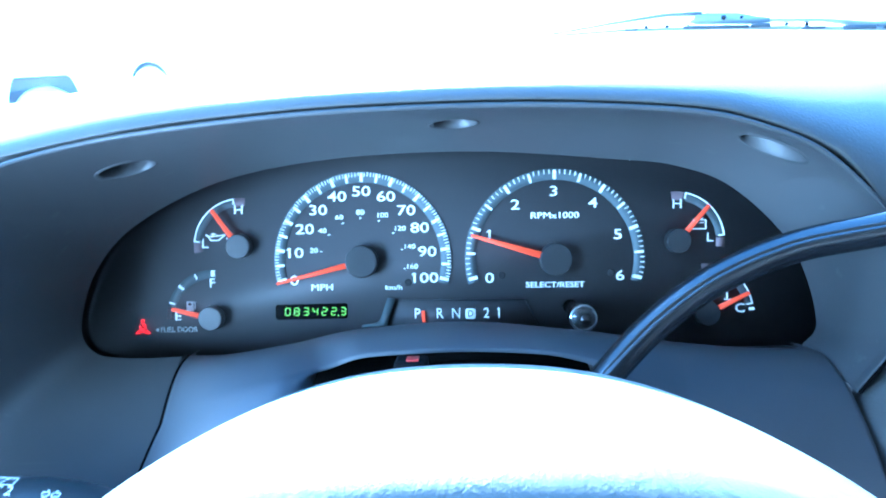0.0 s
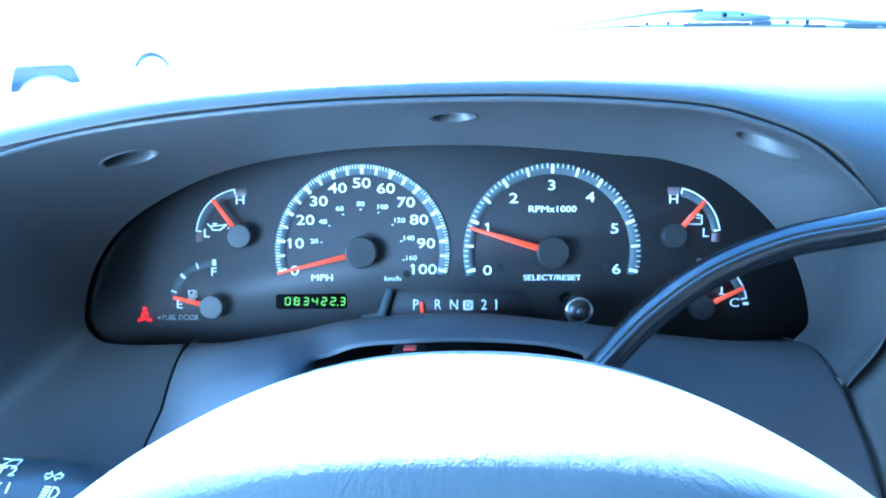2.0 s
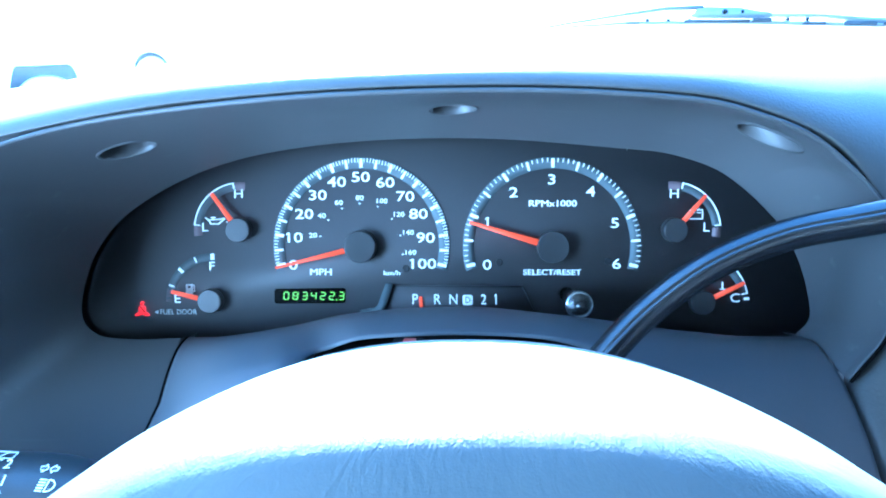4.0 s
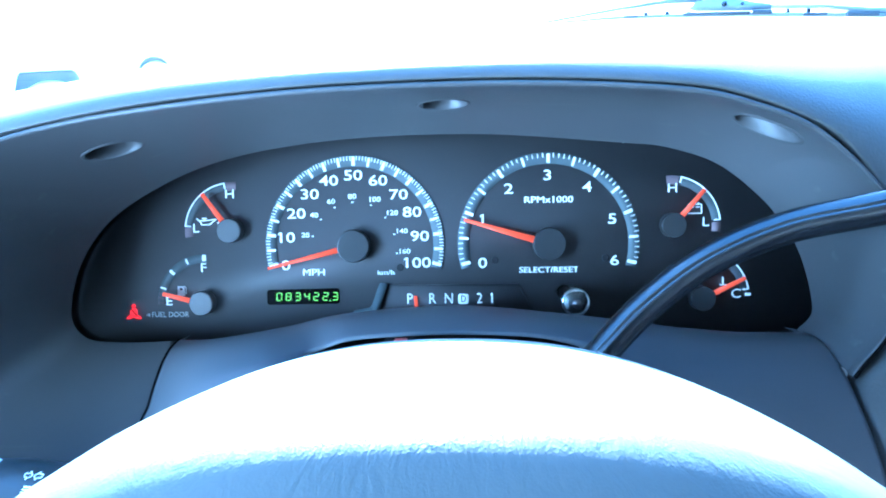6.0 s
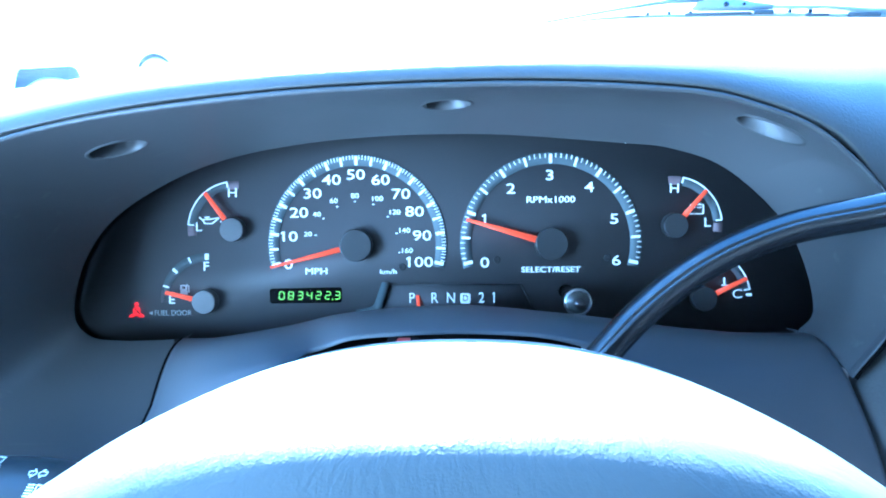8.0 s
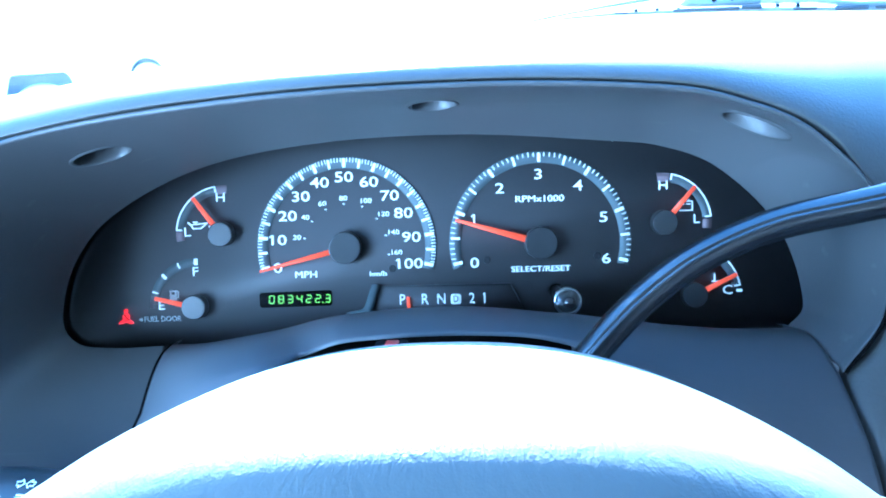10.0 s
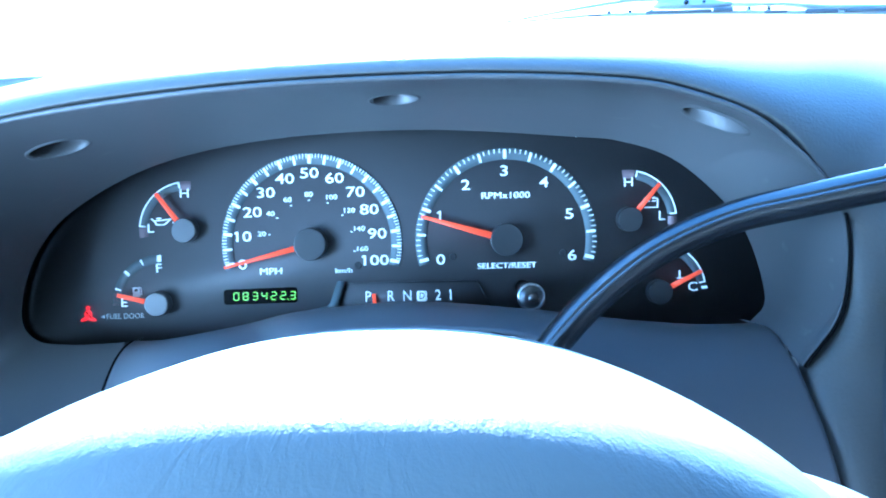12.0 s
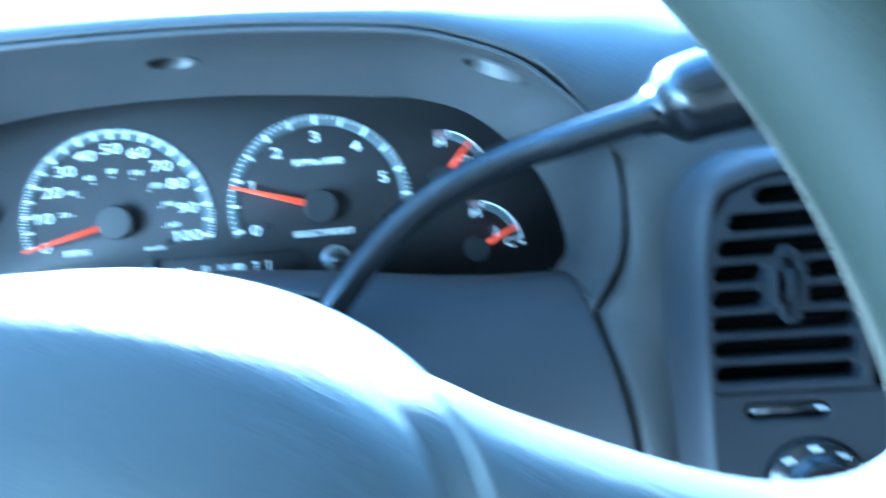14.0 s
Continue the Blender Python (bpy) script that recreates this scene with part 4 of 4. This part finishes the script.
outer_l, inner_l = lozenge(1, 0.0065, 0.0148), lozenge(1, 0.0038, 0.0120)
rows = [[(x, y, z) for x, z in ln] for ln, y in ((outer_l, VY + 0.001), (outer_l, VY - 0.0012), (lozenge(1, 0.0059, 0.0141), VY - 0.0020), (lozenge(1, 0.0044, 0.0126), VY - 0.0020), (inner_l, VY - 0.0012), (inner_l, VY + 0.006))]
sheet(b, rows, close=True)
tab = part("tab_surround", skewed(b), GREY, vent)
b = bmesh.new()
tube(b, [(0.2338, VY + 0.004, -0.0359), (0.2338, VY - 0.0015, -0.0404), (0.2338, VY - 0.0030, -0.0449), (0.2338, VY - 0.0015, -0.0494), (0.2338, VY + 0.004, -0.0539)], [(0.0012, 0.0016), (0.0020, 0.002), (0.0022, 0.002), (0.0020, 0.002), (0.0012, 0.0016)], 14, up=(1, 0, 0))
part("thumb_tab", skewed(b), MATBLACK, tab, "dark thumb tab")

controls = thing("control_panel", (0.235, VY, -0.12), "dark grey control panel below the vent", "control panel")
button = slot(0.2166, 0.2472, -0.0938, 0.0068, 10)
knob_hole = [(0.2402 + 0.0180 * math.sin(w), -0.1228 + 0.0180 * math.cos(w)) for w in np.linspace(0, 2 * math.pi, 40, endpoint=False)]
part("panel_face", skewed(pierced([(0.2043, -0.0870), (0.30, -0.0870), (0.30, -0.22), (0.2056, -0.22)], [button, knob_hole], VY, 0.006)), GREY, controls, smooth=False)
b = bmesh.new()
plate(b, slot(0.2170, 0.2468, -0.0938, 0.0062, 10), VY + 0.004, VY + 0.0018)
sw = part("rear_window_switch", skewed(b), BLACK, controls, "glossy black switch")
b = bmesh.new()
block(b, (0.2440, VY + 0.0012, -0.0932), (0.0040, 0.0012, 0.0012), 0.0004)
part("switch_mark", skewed(b), PRINT, sw, smooth=False)
b = bmesh.new()
turned(b, [(0.0176, -0.004), (0.0176, 0.0012), (0.0170, 0.0020), (0.0115, 0.0020), (0.0112, 0.0075), (0.0104, 0.0085), (0.0040, 0.0088)], (0.2402, VY, -0.1228))
dial = part("climate_dial", skewed(b), BLACK, controls, "round black climate dial")
for w in (-46, -4, 38):
    b = bmesh.new()
    p = at_angle((0.2402, -0.1228), 0.0146, w)
    block(b, (p[0], VY - 0.0023, p[1]), (0.0042, 0.0006, 0.0017), 0.0003, turn=pose(0, 0, 0, 0, w * 0.35).to_3x3())
    part("dial_mark", skewed(b), PRINT, dial, "white dial mark", smooth=False)

# ---- windshield wiper ----
wiper = thing("windshield_wiper", (0.2, 0.27, 0.185), "parked windshield wiper with a riveted bracket and worn blade", "wiper")
WY, WZ = 0.27, -0.0022
OLDRUBBER = material("weathered_rubber", (0.10, 0.105, 0.11), 0.7, vary=0.3, coarse=60)
bm = bmesh.new()
tube(bm, [(0.064, WY + 0.005, 0.1838 + WZ), (0.085, WY + 0.004, 0.1868 + WZ), (0.140, WY, 0.1945 + WZ), (0.185, WY - 0.004, 0.1997 + WZ), (0.216, WY - 0.006, 0.2000 + WZ)], [(0.0010, 0.0006), (0.0016, 0.0009), (0.0022, 0.0014), (0.0028, 0.0018), (0.003, 0.0022)], 10)
part("wiper_arm", bm, WIPER, wiper, "faded grey wiper arm")
bm = bmesh.new()
plate(bm, [(x, z + WZ) for x, z in ((0.205, 0.1925), (0.211, 0.1985), (0.219, 0.2000), (0.248, 0.1995), (0.262, 0.1965), (0.275, 0.1950), (0.275, 0.1912), (0.262, 0.1900), (0.212, 0.1905))], WY - 0.004, WY - 0.008)
br = part("wiper_bracket", bm, CABPALE, wiper, "pale grey riveted bracket")
for x, r in ((0.2345, 0.0022), (0.2500, 0.0013)):
    bm = bmesh.new()
    turned(bm, [(r, 0), (r, 0.0012), (r * 0.6, 0.0018)], (x, WY - 0.008, 0.1955 + WZ), segs=16)
    part("rivet", bm, BLACK, br)
bm = bmesh.new()
tube(bm, [(0.095, WY, 0.1850 + WZ), (0.15, WY - 0.004, 0.1872 + WZ), (0.25, WY - 0.006, 0.1872 + WZ), (0.38, WY - 0.004, 0.1840 + WZ), (0.46, WY, 0.181 + WZ)], [(0.003, 0.0006), (0.003, 0.0013), (0.003, 0.0019), (0.003, 0.0017), (0.003, 0.0008)], 10)
part("wiper_blade", bm, CABPALE, wiper, "pale grey wiper blade")
for x in (0.1675, 0.186, 0.2045, 0.290, 0.3075):
    bm = bmesh.new()
    block(bm, (x, WY - 0.005, 0.1888 + WZ), (0.0034, 0.005, 0.0036), 0.0008)
    part("claw", bm, BLACK, wiper, "dark blade claw")
for x0, x1, z, h in ((0.148, 0.160, 0.1862, 0.0012), (0.199, 0.256, 0.1872, 0.0026), (0.258, 0.275, 0.1880, 0.0036), (0.302, 0.322, 0.1850, 0.0024), (0.338, 0.366, 0.1846, 0.0040), (0.372, 0.420, 0.1842, 0.0026)):
    bm = bmesh.new()
    block(bm, ((x0 + x1) / 2, WY - 0.0095, z + WZ), (x1 - x0, 0.003, h), 0.0008)
    part("rubber_strip", bm, OLDRUBBER, wiper, "darker worn rubber of the blade")
bm = bmesh.new()
tube(bm, [(0.255, WY - 0.005, 0.1935 + WZ), (0.32, WY - 0.005, 0.1925 + WZ), (0.36, WY - 0.004, 0.1885 + WZ), (0.46, WY, 0.1880 + WZ)], [(0.003, 0.002), (0.003, 0.0016), (0.004, 0.0028), (0.004, 0.0025)], 10)
part("blade_bridge", bm, CABPALE, wiper, "grey blade bridge")

# ---- cab: glass, roof, doors and back wall round the driver's place ----
ROOM = Matrix.Identity(4)


def wall(name, pieces, mat, label, category="wall"):
    b = bmesh.new()
    for c, size in pieces:
        block(b, c, size)
    return single(name, b, mat, label, category, kind="structure", base=ROOM, smooth=False)


def slab(b, corners, thick):
    n = (Vector(corners[1]) - Vector(corners[0])).cross(Vector(corners[2]) - Vector(corners[0])).normalized() * thick
    lo = [b.verts.new(c) for c in corners]
    hi = [b.verts.new(Vector(c) + n) for c in corners]
    b.faces.new(lo[::-1]), b.faces.new(hi)
    for i in range(4):
        j = (i + 1) % 4
        b.faces.new((lo[i], lo[j], hi[j], hi[i]))


XL, XR, YB, ZF, ZR = -0.66, 1.28, -1.35, 0.55, 1.82
wall("floor", [((0.31, -0.45, ZF - 0.02), (1.94, 1.80, 0.04))], CABTRIM, "dark grey cab floor carpet", "floor")
wall("ceiling", [((0.31, -0.80, ZR + 0.02), (1.94, 1.10, 0.04))], HEADLINER, "light grey cloth headliner", "ceiling")
# out of view; rear window left out to hold back light from behind
wall("wall_back", [((0.31, YB - 0.02, 1.185), (1.94, 0.04, 1.27))], CABTRIM, "unseen dark grey cab back wall, windowless to cut light")
wall("wall_left", [((XL - 0.02, -1.22, 1.185), (0.04, 0.26, 1.27)), ((XL - 0.02, -0.67, 1.80), (0.04, 0.84, 0.03)), ((XL - 0.02, -0.30, 0.56), (0.04, 1.58, 0.06))], CABTRIM, "grey door frame with the door standing open")
# out of view; closed without a side window, to block light from the right
wall("wall_right", [((XR + 0.02, -0.45, 1.185), (0.04, 1.80, 1.27))], CABTRIM, "unseen grey cab side wall, windowless to cut light")
wall("wall_front", [((0.31, 0.44, 0.87), (1.94, 0.03, 0.66))], CABTRIM, "dark grey firewall below the dashboard")
b = bmesh.new()
slab(b, [(XL + 0.02, 0.43, 1.335), (XR - 0.02, 0.43, 1.335), (XR - 0.10, -0.25, 1.80), (XL + 0.10, -0.25, 1.80)], 0.005)
glass = single("window_1", b, GLASS, "clear laminated windshield", "window", kind="structure", base=ROOM, smooth=False)
glass.visible_shadow = False
for name, x0, x1 in (("pillar_left", XL, XL + 0.08), ("pillar_right", XR, XR - 0.08)):
    b = bmesh.new()
    tube(b, [(x0, 0.44, 1.30), (x1, -0.26, 1.82)], (0.03, 0.025), 12)
    single(name, b, HEADLINER, "light grey windshield pillar trim", "pillar", kind="structure", base=ROOM)

# ---- outside ----
b = bmesh.new()
block(b, (0, 0, -0.05), (1600, 1600, 0.1))
single("ground", b, CONCRETE, "pale sunlit concrete parking lot", "ground", kind="structure", base=ROOM, smooth=False)
hood = thing("truck_hood", (0.41, 1.0, 1.15), "white painted truck hood", "vehicle hood", base=ROOM)
b = bmesh.new()
rows = []
for y, z in ((0.47, 1.285), (0.60, 1.275), (0.90, 1.235), (1.20, 1.185), (1.45, 1.12), (1.55, 1.03), (1.57, 0.90)):
    rows.append([(x, y, z - 0.10 * abs((x - 0.41) / 0.95) ** 4 - 0.02 * ((x - 0.41) / 0.95) ** 2) for x in np.linspace(-0.50, 1.32, 30)])
sheet(b, rows)
part("hood_panel", b, CARPAINT, hood)


def van(at, turn, size=1.0):
    base = pose(at[0], at[1], 0, 0, 0, turn) @ Matrix.Scale(size, 4)
    v = thing("parked_van", (0, 0, 0), "white panel van parked on the lot", "van", "parked vans", base=base)
    b = bmesh.new()
    def under(x):
        for w in (0.0, 3.3):
            if abs(x - w) < 0.34:
                return 0.78 - (0.21 * max(abs(x - w) - 0.27, 0.0) / 0.07 if size == 1 else 0.27 * abs((x - w) / 0.34) ** 2.4)
        return 0.45
    xs = sorted({-1.25, -1.15, 2.7, 3.05, 3.75, 4.15, 4.2} | {w + k for w in (0.0, 3.3) for k in (-0.3401, -0.3399, -0.33, -0.31, -0.28, -0.24, -0.17, 0, 0.17, 0.24, 0.28, 0.31, 0.33, 0.3399, 0.3401)})
    tops = np.interp(xs, [-1.25, -1.15, 2.7, 3.05, 3.75, 4.15, 4.2], [1.9, 2.05, 2.05, 1.95, 1.15, 1.0, 0.9])
    sheet(b, [[(x, 0.0, under(x)), (x, 0.0, t), (x, 1.9, t), (x, 1.9, under(x))] for x, t in zip(xs, tops)], close=True)
    part("body", b, CARPAINT, v, smooth=False)
    b = bmesh.new()
    block(b, (-1.30, 0.95, 0.55), (0.12, 1.8, 0.18), 0.03)
    part("bumper", b, RUBBER, v)
    for x in (0.0, 3.3):
        b = bmesh.new()
        turned(b, [(0.22, 0.0), (0.325, 0.01), (0.335, 0.05), (0.335, 0.17), (0.32, 0.21), (0.22, 0.21)], (x, 0.25, 0.335), (0, -1, 0), 40)
        w = part("wheel", b, TYRE, v, "tyre coloured near white for the glare on it")
        b = bmesh.new()
        turned(b, [(0.235, 0.19), (0.22, 0.205), (0.19, 0.185), (0.10, 0.19), (0.05, 0.205)], (x, 0.25, 0.335), (0, -1, 0), 32)
        part("wheel_rim", b, ALLOY, w, "silver wheel")
        b = bmesh.new()
        block(b, (x, 0.60, 0.60), (0.80, 0.6, 0.30))
        part("wheel_well", b, WELL, v, "dark wheel well", smooth=False)
    return v


van((-7.31, 5.90), 29)
van((-7.75, 11.48), 15, 0.8)
